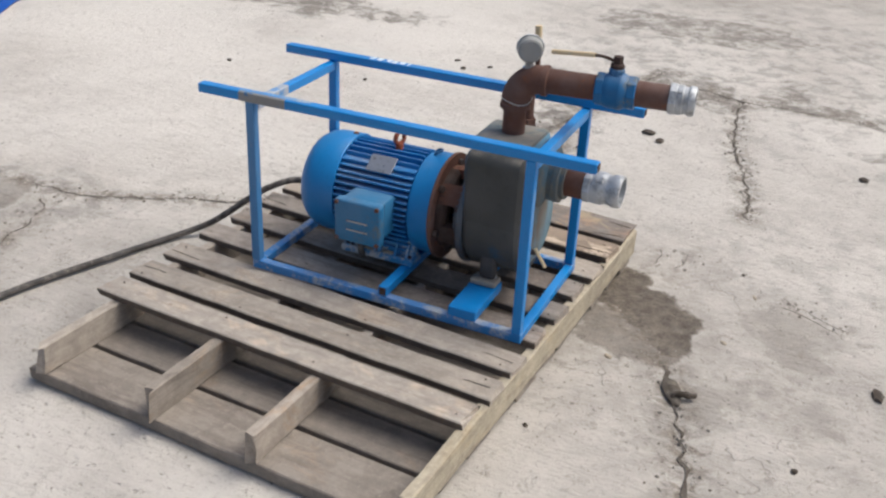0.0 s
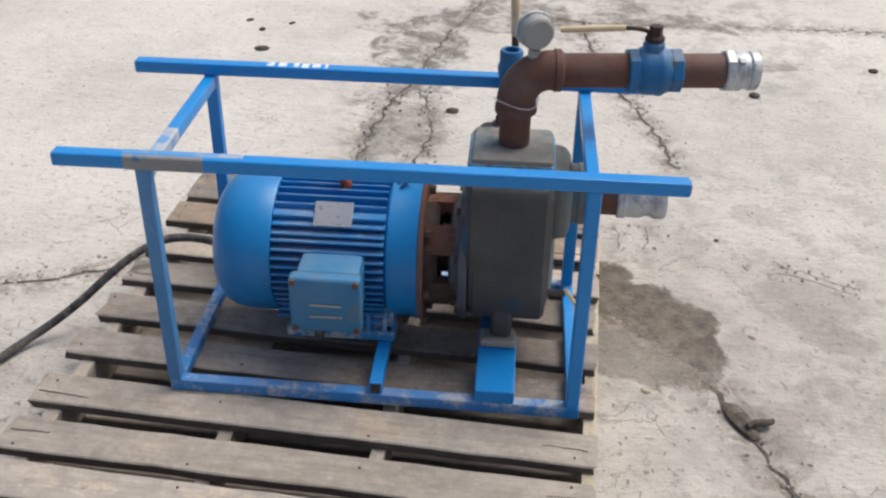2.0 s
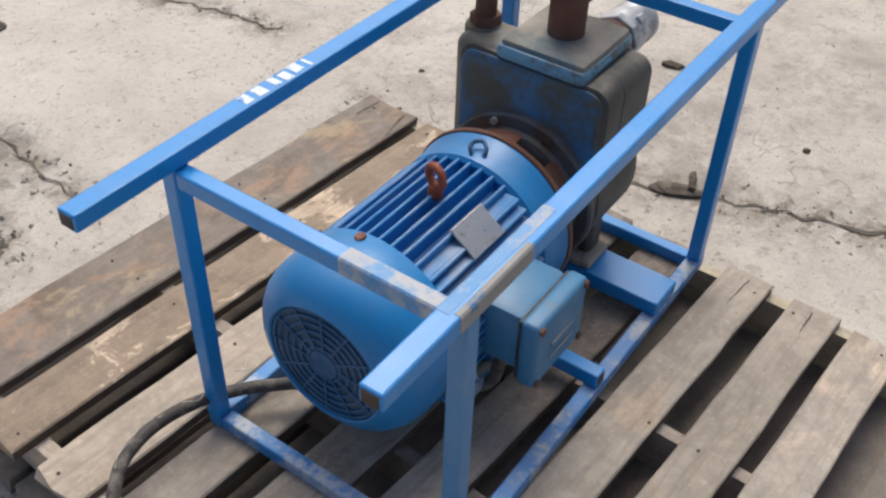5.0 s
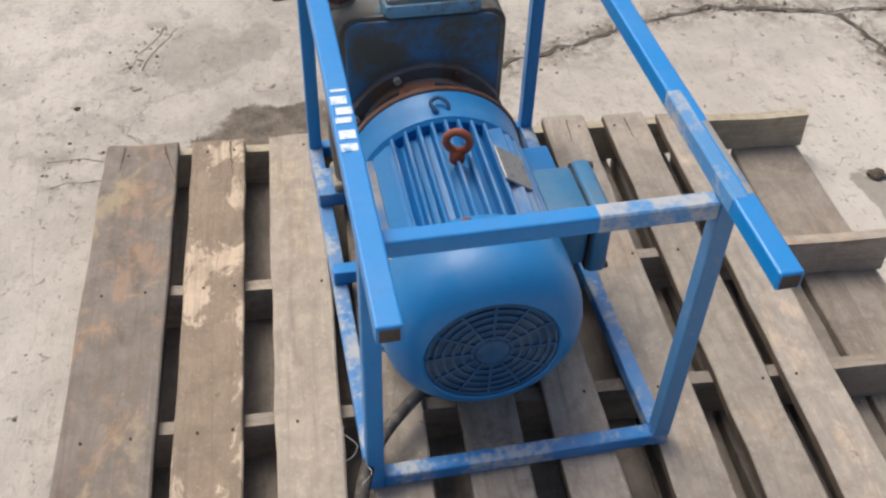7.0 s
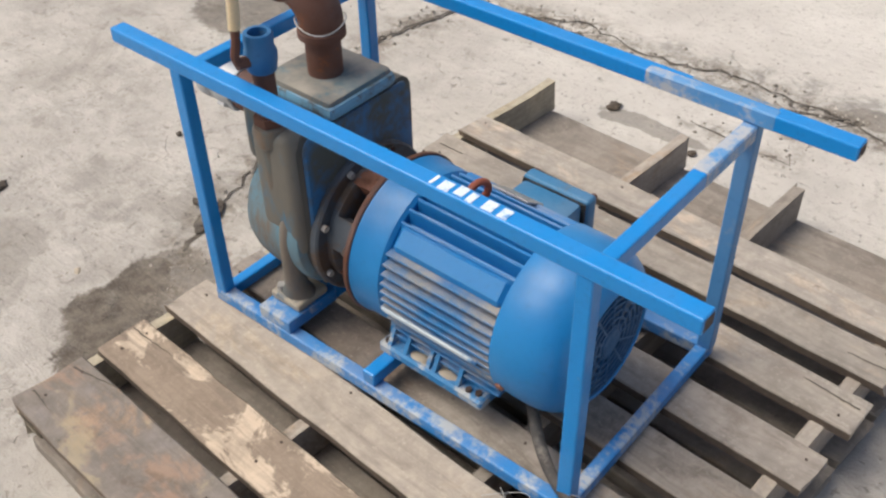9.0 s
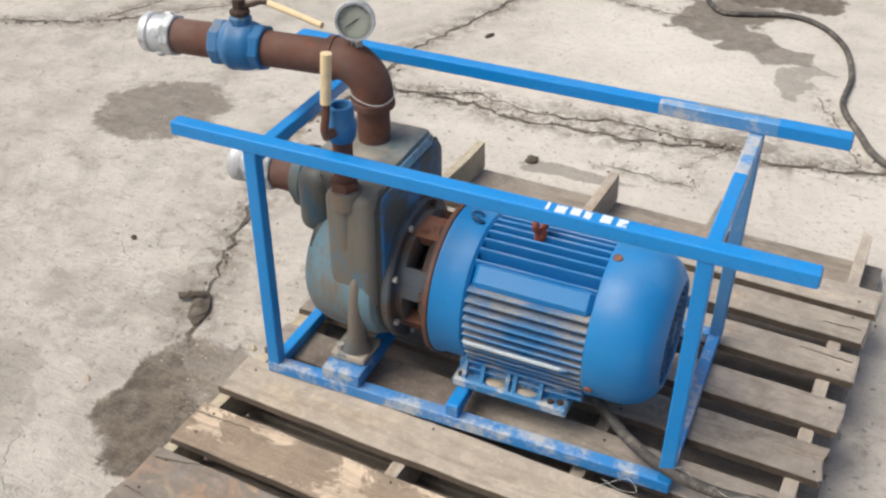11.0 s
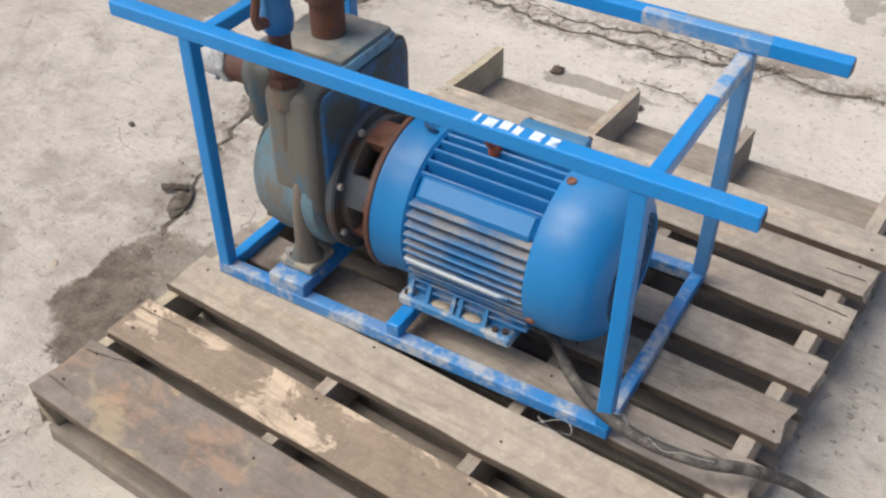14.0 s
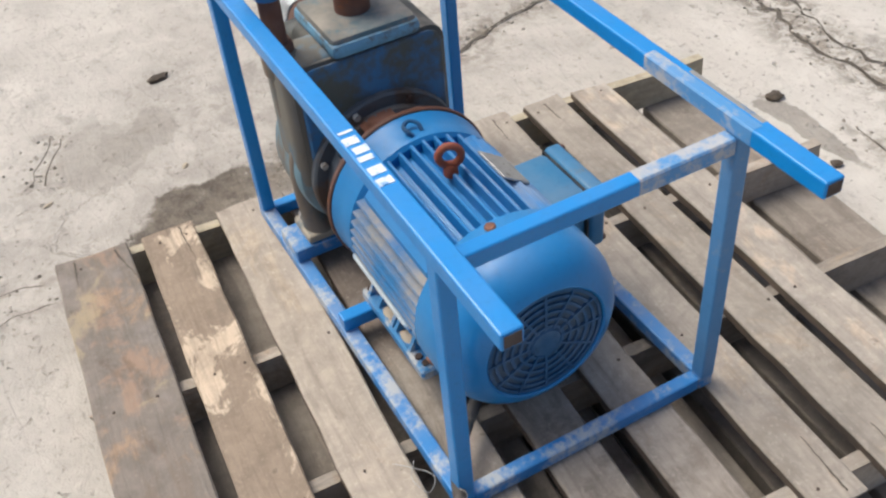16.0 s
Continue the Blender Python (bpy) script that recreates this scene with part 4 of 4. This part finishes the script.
# round spiral casing and the square neck above it, on the flank away from the terminal box
part("lower_drum", lathe(bmesh.new(), [(0, 0.186), (0.138, 0.186), (0.146, 0.194), (0.146, 0.334), (0.138, 0.343), (0, 0.345)], Matrix.Translation((0, 0.044, 0.360)) @ pose(0, 0, 0, 0, 90, 0), 56), pump_paint, pump, smooth=True)
part("volute", lathe(bmesh.new(), [(0, 0.190), (0.128, 0.190), (0.139, 0.196), (0.143, 0.208), (0.143, 0.288), (0.140, 0.312), (0.132, 0.333), (0.119, 0.347), (0.100, 0.356), (0, 0.359)], Matrix.Translation((0, 0.062, 0.360)) @ pose(0, 0, 0, 0, 90, 0), 56), pump_blue, pump, "blue volute casting streaked with rust", smooth=True)
part("neck", box(bmesh.new(), (PX0 + 0.006, 0.05, 0.34), (0.284, 0.201, 0.594), 0.020, seg=4), neck_paint, pump, "square blue neck casting streaked with rust", smooth=True)
part("suction_box", box(bmesh.new(), (PX1 - 0.03, -0.055, 0.440), (0.384, 0.142, 0.580), 0.030, seg=4), suction_paint, pump, smooth=True)
bp = part("back_plate", lathe(bmesh.new(), [(0.05, 0.160), (0.143, 0.160), (0.147, 0.164), (0.147, 0.176), (0.143, 0.180), (0.05, 0.180)], XA, 48), plate_paint, pump, smooth=True)
for k in range(8):
    a = 2 * math.pi * (k + 0.5) / 8
    p = Vector((0.152, MY + 0.134 * math.cos(a), MZ + 0.134 * math.sin(a)))
    # pale bolts on the sunny +y side for glints, dark ones on the shaded side
    part("plate_bolt", hexagon(bmesh.new(), p, p + Vector((0.009, 0, 0)), 0.0068), steel if math.cos(a) > 0 else rust_dark, bp)
part("lantern_ring", lathe(bmesh.new(), [(0.075, 0.088), (0.122, 0.088), (0.122, 0.106), (0.110, 0.116), (0.075, 0.116)], XA, 40), rust_dark, pump, smooth=True)
part("lantern_ring", lathe(bmesh.new(), [(0.075, 0.140), (0.112, 0.140), (0.122, 0.146), (0.122, 0.161), (0.075, 0.161)], XA, 40), plate_paint, pump, smooth=True)
# six arms of the lantern with open windows between them
for k, finish in enumerate((plate_paint, rust_orange, rust, rust_dark, grimy_iron, rust)):
    bm, mid = bmesh.new(), 20 + 60 * k
    loops = []
    for x, rim in ((0.084, 0.0), (0.090, 0.004), (0.152, 0.004), (0.160, 0.0)):
        arc = [radians(mid - 15 + 6 * i) for i in range(6)]
        loops.append([bm.verts.new((x, MY + rr * math.cos(a), MZ + rr * math.sin(a))) for rr, way_round in ((0.118 + rim, arc), (0.094, arc[::-1])) for a in way_round])
    for u, v in zip(loops, loops[1:]):
        for i in range(12):
            bm.faces.new((u[i], u[(i + 1) % 12], v[(i + 1) % 12], v[i]))
    bm.faces.new(loops[0]), bm.faces.new(loops[-1])
    part("lantern_arm", bm, finish, pump)
part("shaft", rod(bmesh.new(), (0.030, MY, MZ), (0.185, MY, MZ), 0.024, 16), rust_dark, pump)
part("coupling", lathe(bmesh.new(), [(0, 0.112), (0.05, 0.112), (0.05, 0.15), (0, 0.15)], XA, 20), rust_dark, pump)
tf = part("top_flange", box(bmesh.new(), (0.179, -0.049, 0.586), (0.341, 0.107, 0.622), 0.009, seg=2), flange_paint, pump, "dusty grey outlet flange with blue chamfer", smooth=True)
part("flange_edge", box(bmesh.new(), (0.172, -0.054, 0.586), (0.346, 0.113, 0.614), 0.012, seg=2), flange_blue, tf, smooth=True)
boss = part("port_boss", lathe(bmesh.new(), [(0, 0.400), (0.008, 0.402), (0.017, 0.43), (0.022, 0.48), (0.024, 0.555), (0.030, 0.562), (0.031, 0.592), (0.029, 0.597), (0, 0.598)], Matrix.Translation((0.243, 0.180, 0)), 28), port_paint, pump, "threaded port boss stained with rust", smooth=True)
# leg of the casting: a rounded web that runs down the volute and spreads into the foot
bm = bmesh.new()
rings = []
for z, cx, rx, cy, ry in ((0.428, 0.226, 0.005, 0.184, 0.008), (0.415, 0.226, 0.011, 0.186, 0.014), (0.390, 0.227, 0.015, 0.188, 0.019), (0.350, 0.229, 0.017, 0.189, 0.021), (0.300, 0.232, 0.018, 0.187, 0.021),
                          (0.262, 0.236, 0.019, 0.183, 0.021), (0.236, 0.241, 0.023, 0.178, 0.024), (0.220, 0.246, 0.032, 0.172, 0.029), (0.214, 0.248, 0.036, 0.170, 0.031)):
    rings.append([bm.verts.new((cx + rx * math.cos(2 * math.pi * k / 20), cy + ry * math.sin(2 * math.pi * k / 20), z)) for k in range(20)])
for a, b in zip(rings, rings[1:]):
    for k in range(20):
        bm.faces.new((a[k], a[(k + 1) % 20], b[(k + 1) % 20], b[k]))
bm.faces.new(rings[0]), bm.faces.new(rings[-1])
part("casting_leg", bm, leg_paint, pump, "grey brown casting leg", smooth=True)
for sy, y0, y1 in ((1, 0.128, 0.206), (-1, -0.095, -0.045)):
    pf = part("pump_foot", box(bmesh.new(), (0.212, y0, ZS - 0.001), (0.288, y1, ZS + 0.016), 0.005, seg=2), dusty_iron, pump, "dusty cast pump foot")
    if sy < 0:
        part("foot_post", box(bmesh.new(), (0.232, y0 + 0.014, ZS + 0.014), (0.278, y1, 0.29), 0.008), grimy_iron, pf)
    part("foot_bolt", hexagon(bmesh.new(), (0.272, y1 - 0.016, ZS + 0.014), (0.272, y1 - 0.016, ZS + 0.030), 0.009), steel, pf)
dc = part("drain_cock", rod(bmesh.new(), (0.335, -0.056, 0.322), (0.385, -0.056, 0.322), 0.008, 10, 0.002), rust_dark, pump, "small drain cock with a yellow handle")
part("handle", hose(bmesh.new(), [(0.384, -0.060, 0.336), (0.394, -0.061, 0.322), (0.408, -0.060, 0.300), (0.416, -0.058, 0.286)], 0.0052, 8, 4), yellow_grip, dc, "yellow plastic handle", smooth=True)
# suction side
SY, SZZ = 0.042, 0.508
part("suction_flange", lathe(bmesh.new(), [(0, 0.380), (0.062, 0.380), (0.062, 0.396), (0.064, 0.398), (0.064, 0.412), (0.052, 0.414), (0.052, 0.426), (0, 0.426)], Matrix.Translation((0, SY, SZZ)) @ pose(0, 0, 0, 0, 90, 0), 32), suction_paint, pump, smooth=True)
part("suction_nipple", rod(bmesh.new(), (0.424, SY, SZZ), (0.482, SY, SZZ), 0.041, 28), rust, pump, "short rusty suction nipple", smooth=True)


def cam_coupling(name, start, end, label, size=1.0):
    """A cam lever coupling: hexagonal collar, groove and open lip."""
    t = thing(name, label, "coupling", start)
    n = (Vector(end) - Vector(start)).length
    m = aim((0, 0, 0), Vector(end) - Vector(start)) @ Matrix.Diagonal((size, size, 1, 1))
    part("collar", lathe(bmesh.new(), [(0.030, 0), (0.040, 0), (0.0415, 0.003), (0.0415, 0.016), (0.039, 0.020), (0.030, 0.020)], m, 8), alloy, t)
    part("sleeve", lathe(bmesh.new(), [(0.031, 0.016), (0.037, 0.016), (0.0385, 0.32 * n), (0.0385, 0.50 * n), (0.035, 0.56 * n), (0.035, 0.70 * n), (0.0385, 0.76 * n), (0.0385, n - 0.004), (0.036, n), (0.031, n), (0.029, 0.4 * n), (0, 0.4 * n)], m, 32), alloy, t, smooth=True)
    for k in range(2):
        part("ear", box(bmesh.new(), (-0.007, 0.034, 0.30 * n), (0.007, 0.043, 0.52 * n), 0.002, m @ pose(0, 0, 0, 0, 0, 40 + 180 * k)), alloy, t)
    return t


cam_coupling("cam_coupling", (0.478, SY, SZZ), (0.578, SY, SZZ), "scuffed aluminium coupling on the suction nipple", 1.16)

# ---- discharge pipe ----
PA, PB = Vector((0.261, 0.032, 0.0)), Vector((0.741, 0.084, 0.0))
PZ = 0.776
way = (PB - PA).normalized()
along = lambda d, z=PZ: Vector((PA.x + way.x * d, PA.y + way.y * d, z))
pipe = thing("discharge_pipe", "rust brown steel discharge pipe with an elbow", "pipe", (0, 0, 0))
part("riser", rod(bmesh.new(), (PA.x, PA.y, 0.618), (PA.x, PA.y, 0.712), 0.031, 28), rust, pipe, smooth=True)
R = 0.062
bend = [Vector((PA.x, PA.y, 0.690))] + [along(R - R * math.cos(a), PZ - R + R * math.sin(a)) for a in [math.pi / 2 * k / 8 for k in range(9)]] + [along(R + 0.018)]
el = part("elbow", hose(bmesh.new(), bend, 0.0385, 28, 2), rust, pipe, "thick malleable iron elbow", smooth=True)
part("elbow_bead", lathe(bmesh.new(), [(0.036, 0), (0.0415, 0.002), (0.0415, 0.014), (0.036, 0.018)], Matrix.Translation((PA.x, PA.y, 0.690)), 28), rust, el, smooth=True)
part("elbow_bead", lathe(bmesh.new(), [(0.036, 0), (0.0415, 0.002), (0.0415, 0.014), (0.036, 0.018)], aim(along(R + 0.006), along(R + 0.1)), 28), rust, el, smooth=True)
part("long_nipple", rod(bmesh.new(), along(R + 0.012), along(0.222), 0.0335, 28), rust, pipe, smooth=True)
part("short_nipple", rod(bmesh.new(), along(0.308), along(0.405), 0.0335, 28), rust, pipe, smooth=True)
bm = bmesh.new()
hose(bm, [Vector((PA.x + 0.043 * math.cos(a), PA.y + 0.043 * math.sin(a), 0.716 + 0.006 * math.sin(a * 2))) for a in [2 * math.pi * k / 14 for k in range(15)]], 0.0013, 6, 3)
part("wire_tie", bm, wire_metal, pipe, "thin wire wound round the elbow")

valve = thing("ball_valve", "blue ball valve with a yellow sleeved lever", "valve", (0, 0, 0))
va = aim(along(0.210), along(0.335))
vbody = part("body", lathe(bmesh.new(), [(0.030, 0.018), (0.040, 0.018), (0.045, 0.026), (0.0475, 0.038), (0.0475, 0.056), (0.049, 0.059), (0.049, 0.067), (0.046, 0.071), (0.040, 0.084), (0.030, 0.084)], va, 28), valve_paint, valve, smooth=True)
part("hex_end", lathe(bmesh.new(), [(0.030, 0), (0.042, 0), (0.044, 0.003), (0.044, 0.019), (0.040, 0.024), (0.030, 0.024)], va, 8), valve_paint, vbody)
part("hex_end", lathe(bmesh.new(), [(0.030, 0.078), (0.041, 0.078), (0.0445, 0.084), (0.0445, 0.101), (0.042, 0.104), (0.030, 0.104)], va, 8), valve_paint, vbody)
vs = along(0.258)
part("bonnet", rod(bmesh.new(), (vs.x, vs.y, PZ + 0.040), (vs.x, vs.y, PZ + 0.060), 0.021, 10, 0.004), valve_paint, valve)
part("gland", rod(bmesh.new(), (vs.x, vs.y, PZ + 0.058), (vs.x, vs.y, PZ + 0.072), 0.019, 10, 0.004), rust_dark, valve)
part("stem_nut", hexagon(bmesh.new(), (vs.x, vs.y, PZ + 0.070), (vs.x, vs.y, PZ + 0.090), 0.013), rust_dark, valve)
side = Vector((0, 1, 0))
lever = part("lever", hose(bmesh.new(), [(vs.x, vs.y, PZ + 0.074), along(0.232, PZ + 0.082), along(0.205, PZ + 0.087) - side * 0.006, along(0.13, PZ + 0.078) + side * 0.012], 0.0045, 8, 6), rust_dark, valve)
part("grip", hose(bmesh.new(), [along(0.200, PZ + 0.087) - side * 0.005, along(0.14, PZ + 0.080) + side * 0.010, along(0.078, PZ + 0.072) + side * 0.027], 0.0062, 10, 4), yellow_grip, lever, "cream yellow plastic sleeve", smooth=True)
cam_coupling("cam_coupling", tuple(along(0.398)), tuple(along(0.464)), "scuffed aluminium coupling on the discharge pipe")

# ---- pressure gauge ----
gauge = thing("pressure_gauge", "round dial pressure gauge with a bright rim", "gauge", (0, 0, 0))
gc = Vector((0.290, 0.032, 0.855))
gn = Vector((-0.36, 0.90, 0.12)).normalized()
gmx = Matrix.Translation(gc) @ gn.to_track_quat("Z", "Y").to_matrix().to_4x4() @ Matrix.Scale(0.92, 4)
case = part("case", lathe(bmesh.new(), [(0, -0.020), (0.030, -0.020), (0.035, -0.016), (0.0365, 0.0), (0.0365, 0.010), (0, 0.010)], gmx, 36), gauge_case, gauge, smooth=True)
part("rim", lathe(bmesh.new(), [(0.0335, 0.008), (0.0395, 0.008), (0.0405, 0.012), (0.0385, 0.018), (0.0335, 0.018)], gmx, 36), alloy, gauge, smooth=True)
dial = part("dial", lathe(bmesh.new(), [(0, 0.0120), (0.0336, 0.0120), (0.0336, 0.0105), (0, 0.0105)], gmx, 36), dial_white, gauge, "off-white dial")
for k in range(11):
    a = -45 + 27 * k
    part("tick", box(bmesh.new(), (0.0255, -0.0005, 0.0119), (0.030, 0.0005, 0.0123), m=gmx @ pose(0, 0, 0, 0, 0, a)), black_ink, dial)
part("needle", box(bmesh.new(), (-0.008, -0.0011, 0.0130), (0.023, 0.0011, 0.0140), m=gmx @ pose(0, 0, 0, 0, 0, 215)), black_ink, dial)
part("glass", lathe(bmesh.new(), [(0, 0.0165), (0.0334, 0.0165), (0.0334, 0.0150), (0, 0.0150)], gmx, 36), gauge_glass, gauge).visible_shadow = False
gb0 = along(0.030)
part("stem", rod(bmesh.new(), (gb0.x, gb0.y, PZ + 0.030), gc - Vector((0, 0, 0.030)), 0.009, 8), rust_dark, gauge)
part("hex", hexagon(bmesh.new(), gc - Vector((0, 0, 0.052)), gc - Vector((0, 0, 0.036)), 0.012), steel, gauge)

# ---- priming valve on the pump's flank ----
prime = thing("priming_valve", "small blue ball valve on a rusty riser", "valve", (0.247, 0.178, 0.594))
part("collar", hexagon(bmesh.new(), (0, 0, 0), (0, 0, 0.020), 0.027), rust, prime)
part("riser", rod(bmesh.new(), (0, 0, 0.018), (0, 0, 0.106), 0.0185, 18), rust, prime, smooth=True)
part("body", lathe(bmesh.new(), [(0, 0.102), (0.023, 0.102), (0.025, 0.106), (0.025, 0.112), (0.027, 0.118), (0.028, 0.130), (0.026, 0.138), (0.024, 0.142), (0.0245, 0.164), (0.022, 0.168), (0.016, 0.168), (0.016, 0.150), (0, 0.150)], Matrix.Identity(4), 12), valve_paint, prime, smooth=True)
part("stem", rod(bmesh.new(), (0.002, 0.022, 0.126), (0.008, 0.042, 0.126), 0.010, 10), rust, prime)
pl = part("lever", hose(bmesh.new(), [(0.008, 0.037, 0.120), (0.008, 0.043, 0.140), (0.006, 0.038, 0.170), (0.004, 0.034, 0.235)], 0.0074, 8, 6), rust, prime)
part("grip", hose(bmesh.new(), [(0.006, 0.037, 0.186), (0.004, 0.0345, 0.23), (0.001, 0.033, 0.276)], 0.0096, 10, 4), yellow_grip, pl, "cream yellow plastic sleeve", smooth=True)

# ---- power cable ----
cable = part("power_cable", hose(bmesh.new(), [(-0.125, -0.12, 0.29), (-0.13, -0.10, 0.21), (-0.16, -0.02, 0.178), (-0.25, 0.10, 0.185), (-0.36, 0.205, 0.200), (-0.47, 0.252, 0.212), (-0.57, 0.248, 0.212), (-0.64, 0.205, 0.190), (-0.70, 0.16, 0.150), (-0.76, 0.125, 0.10), (-0.83, 0.09, 0.05), (-0.91, -0.01, 0.023), (-0.98, -0.20, 0.024), (-1.10, -0.56, 0.024), (-1.14, -0.95, 0.024), (-0.92, -1.26, 0.022), (-0.69, -1.44, 0.020), (-0.60, -1.62, 0.018), (-0.535, -1.80, 0.016), (-0.54, -2.04, 0.015), (-0.49, -2.30, 0.015), (-0.38, -2.48, 0.014), (-0.25, -2.54, 0.012), (-0.10, -2.49, 0.010), (0.01, -2.48, 0.008), (0.11, -2.66, 0.006), (0.16, -2.84, 0.005), (0.24, -3.1, 0.004), (0.5, -3.9, 0.0)], 0.0105, 10, 8), rubber, None, smooth=True)
tagged(cable, "dusty black rubber power cable across pallet and concrete", "cable")

# ---- loose bits on the yard ----
def twig(name, points, r, label):
    pts = [(x, y, level(x) + r - 0.003 + dz) for x, y, dz in points]
    bm = hose(bmesh.new(), pts, r, 7, 4)
    rnd = random.Random(len(name) + len(points))
    for v in bm.verts:
        v.co += Vector([rnd.uniform(-0.25, 0.25) * r for _ in range(3)])
    return tagged(part(name, bm, leaf_brown), label, "twig", "litter on the concrete")


twig("twig", [(0.815, -0.062, 0.006), (0.845, -0.052, 0.008), (0.872, -0.040, 0.004)], 0.009, "short dark twig lying in the crack")


def clod(x, y, r, seed, material, label):
    """A rough lump or curled leaf, flattened on the ground."""
    rnd = random.Random(seed)
    bm = bmesh.new()
    bmesh.ops.create_icosphere(bm, subdivisions=2, radius=r)
    sx, sy = rnd.uniform(0.7, 1.5), rnd.uniform(0.5, 1.0)
    for v in bm.verts:
        k = 1 + 0.45 * noise.noise(v.co / r * 1.3 + Vector((seed, 0, 0)))
        v.co = Vector((v.co.x * sx * k, v.co.y * sy * k, v.co.z * 0.38 * k))
    ob = part("debris_lump", bm, material)
    ob.matrix_world = pose(x, y, level(x) + 0.25 * r - 0.003, 0, 0, rnd.uniform(0, 180))
    return tagged(ob, label, "debris", "litter on the concrete")


for k, (x, y, r) in enumerate([(0.25, 1.91, 0.035), (1.18, 1.87, 0.030), (1.33, 0.23, 0.028), (0.50, -0.37, 0.012), (1.16, -0.22, 0.016), (0.87, 0.76, 0.012), (-0.91, 2.40, 0.022), (-1.17, 1.85, 0.016),
                               (-1.89, 1.73, 0.018), (-0.83, 2.29, 0.030), (-0.72, 2.39, 0.020), (-0.78, 2.07, 0.030), (0.04, 1.56, 0.028), (0.32, 1.84, 0.026), (1.83, 1.75, 0.024), (1.72, 2.20, 0.026),
                               (1.60, 1.01, 0.018), (2.69, -1.76, 0.020), (0.78, -1.90, 0.026), (0.02, -0.98, 0.020), (0.30, -1.05, 0.030)]):
    clod(x, y, 0.75 * r, 300 + k, leaf_brown, "small dark brown lump of litter on concrete")
for k, (x, y, r) in enumerate([(0.89, 0.29, 0.012), (0.60, 0.05, 0.012), (0.93, 0.62, 0.010)]):
    clod(x, y, r, 400 + k, sand_dirt, "small pale chip on the concrete")


def build_crack_clod():
    """Packed soil that fills the widest part of the crack."""
    bm = bmesh.new()
    bmesh.ops.create_icosphere(bm, subdivisions=3, radius=1.0)
    for v in bm.verts:
        k = 1 + 0.28 * noise.noise(v.co * 1.6 + Vector((3, 1, 0))) + 0.12 * noise.noise(v.co * 5)
        v.co = Vector((v.co.x * 0.026 * k, v.co.y * 0.060 * k, v.co.z * 0.012 * k))
    ob = part("soil_clod", bm, soil)
    ob.matrix_world = pose(0.806, -0.030, level(0.806) - 0.001, 0, 0, 22)
    return tagged(ob, "dark packed soil clod lodged in the crack", "soil", "litter on the concrete")


build_crack_clod()


def build_grit():
    """Sand, chips and crumbs, thickest along the cracks."""
    rnd = random.Random(11)
    verts, faces = [], []
    spots = []
    for _ in range(3200):
        spots.append((rnd.uniform(-2.6, 2.8), rnd.uniform(-3.0, 3.2), rnd.uniform(0.0015, 0.0045)))
    for w, line in LINES:
        for p in line:
            for _ in range(4):
                spots.append((p.x + rnd.gauss(0, 0.035), p.y + rnd.gauss(0, 0.035), rnd.uniform(0.002, 0.008)))
    for x, y, r in spots:
        i, z = len(verts), level(x) - 0.004
        a = rnd.uniform(0, 6.28)
        for k in range(4):
            verts.append((x + r * rnd.uniform(0.6, 1.3) * math.cos(a + k * 1.57), y + r * rnd.uniform(0.6, 1.3) * math.sin(a + k * 1.57), z))
        verts.append((x + r * rnd.uniform(-0.3, 0.3), y + r * rnd.uniform(-0.3, 0.3), z + r * rnd.uniform(0.6, 1.1)))
        faces += [(i + k, i + (k + 1) % 4, i + 4) for k in range(4)]
    me = bpy.data.meshes.new("grit")
    me.from_pydata(verts, [], faces)
    me.materials.append(grit_mat)
    return tagged(new("grit", me), "loose grit and crumbs on the concrete", "grit", kind="stuff")


m, nt, b = mat("grit_mat", 0.9)
geo = nt.nodes.new("ShaderNodeNewGeometry")
nt.links.new(blend(nt, geo.outputs["Random Per Island"], (0.14, 0.12, 0.10), (0.46, 0.42, 0.37)), b.inputs["Base Color"])
grit_mat = m
build_grit()

# ---- blue sheet at the edge of the yard ----
bm = bmesh.new()
nx, ny = 14, 22
grid = []
for i in range(nx + 1):
    for j in range(ny + 1):
        x, y = -3.45 - 0.07 * math.sin(j * 0.9) * (i == 0) - i * 0.13, 0.9 + j * 0.13
        z = level(x) + 0.012 + 0.02 * abs(noise.noise(Vector((x * 2.3, y * 2.1, 3)))) + (0.0 if i else -0.012)
        grid.append(bm.verts.new((x - 0.1 * (y - 1.7), y, z)))
for i in range(nx):
    for j in range(ny):
        k = i * (ny + 1) + j
        bm.faces.new((grid[k], grid[k + 1], grid[k + ny + 2], grid[k + ny + 1]))
bmesh.ops.solidify(bm, geom=bm.faces[:], thickness=0.004)
tagged(part("tarpaulin", bm, tarp_blue, None, smooth=True), "bright blue plastic tarpaulin spread on the concrete", "tarpaulin")

# ---- wire scraps by the cable ----
for pts in ([(-0.30, 0.255, 0.158), (-0.335, 0.275, 0.166), (-0.365, 0.262, 0.160), (-0.345, 0.242, 0.164), (-0.31, 0.265, 0.160), (-0.285, 0.285, 0.154)],
            [(-0.490, 0.254, 0.2235), (-0.520, 0.266, 0.2220), (-0.548, 0.256, 0.2245), (-0.580, 0.250, 0.2230), (-0.600, 0.236, 0.2150)],
            [(-0.405, 0.222, 0.2190), (-0.418, 0.236, 0.2210), (-0.436, 0.232, 0.2235), (-0.452, 0.248, 0.2240)]):
    wire = part("wire_scrap", hose(bmesh.new(), pts, 0.0006, 6, 6), wire_metal)
    tagged(wire, "thin pale wire scrap tangled by the cable", "wire", "wire scraps")
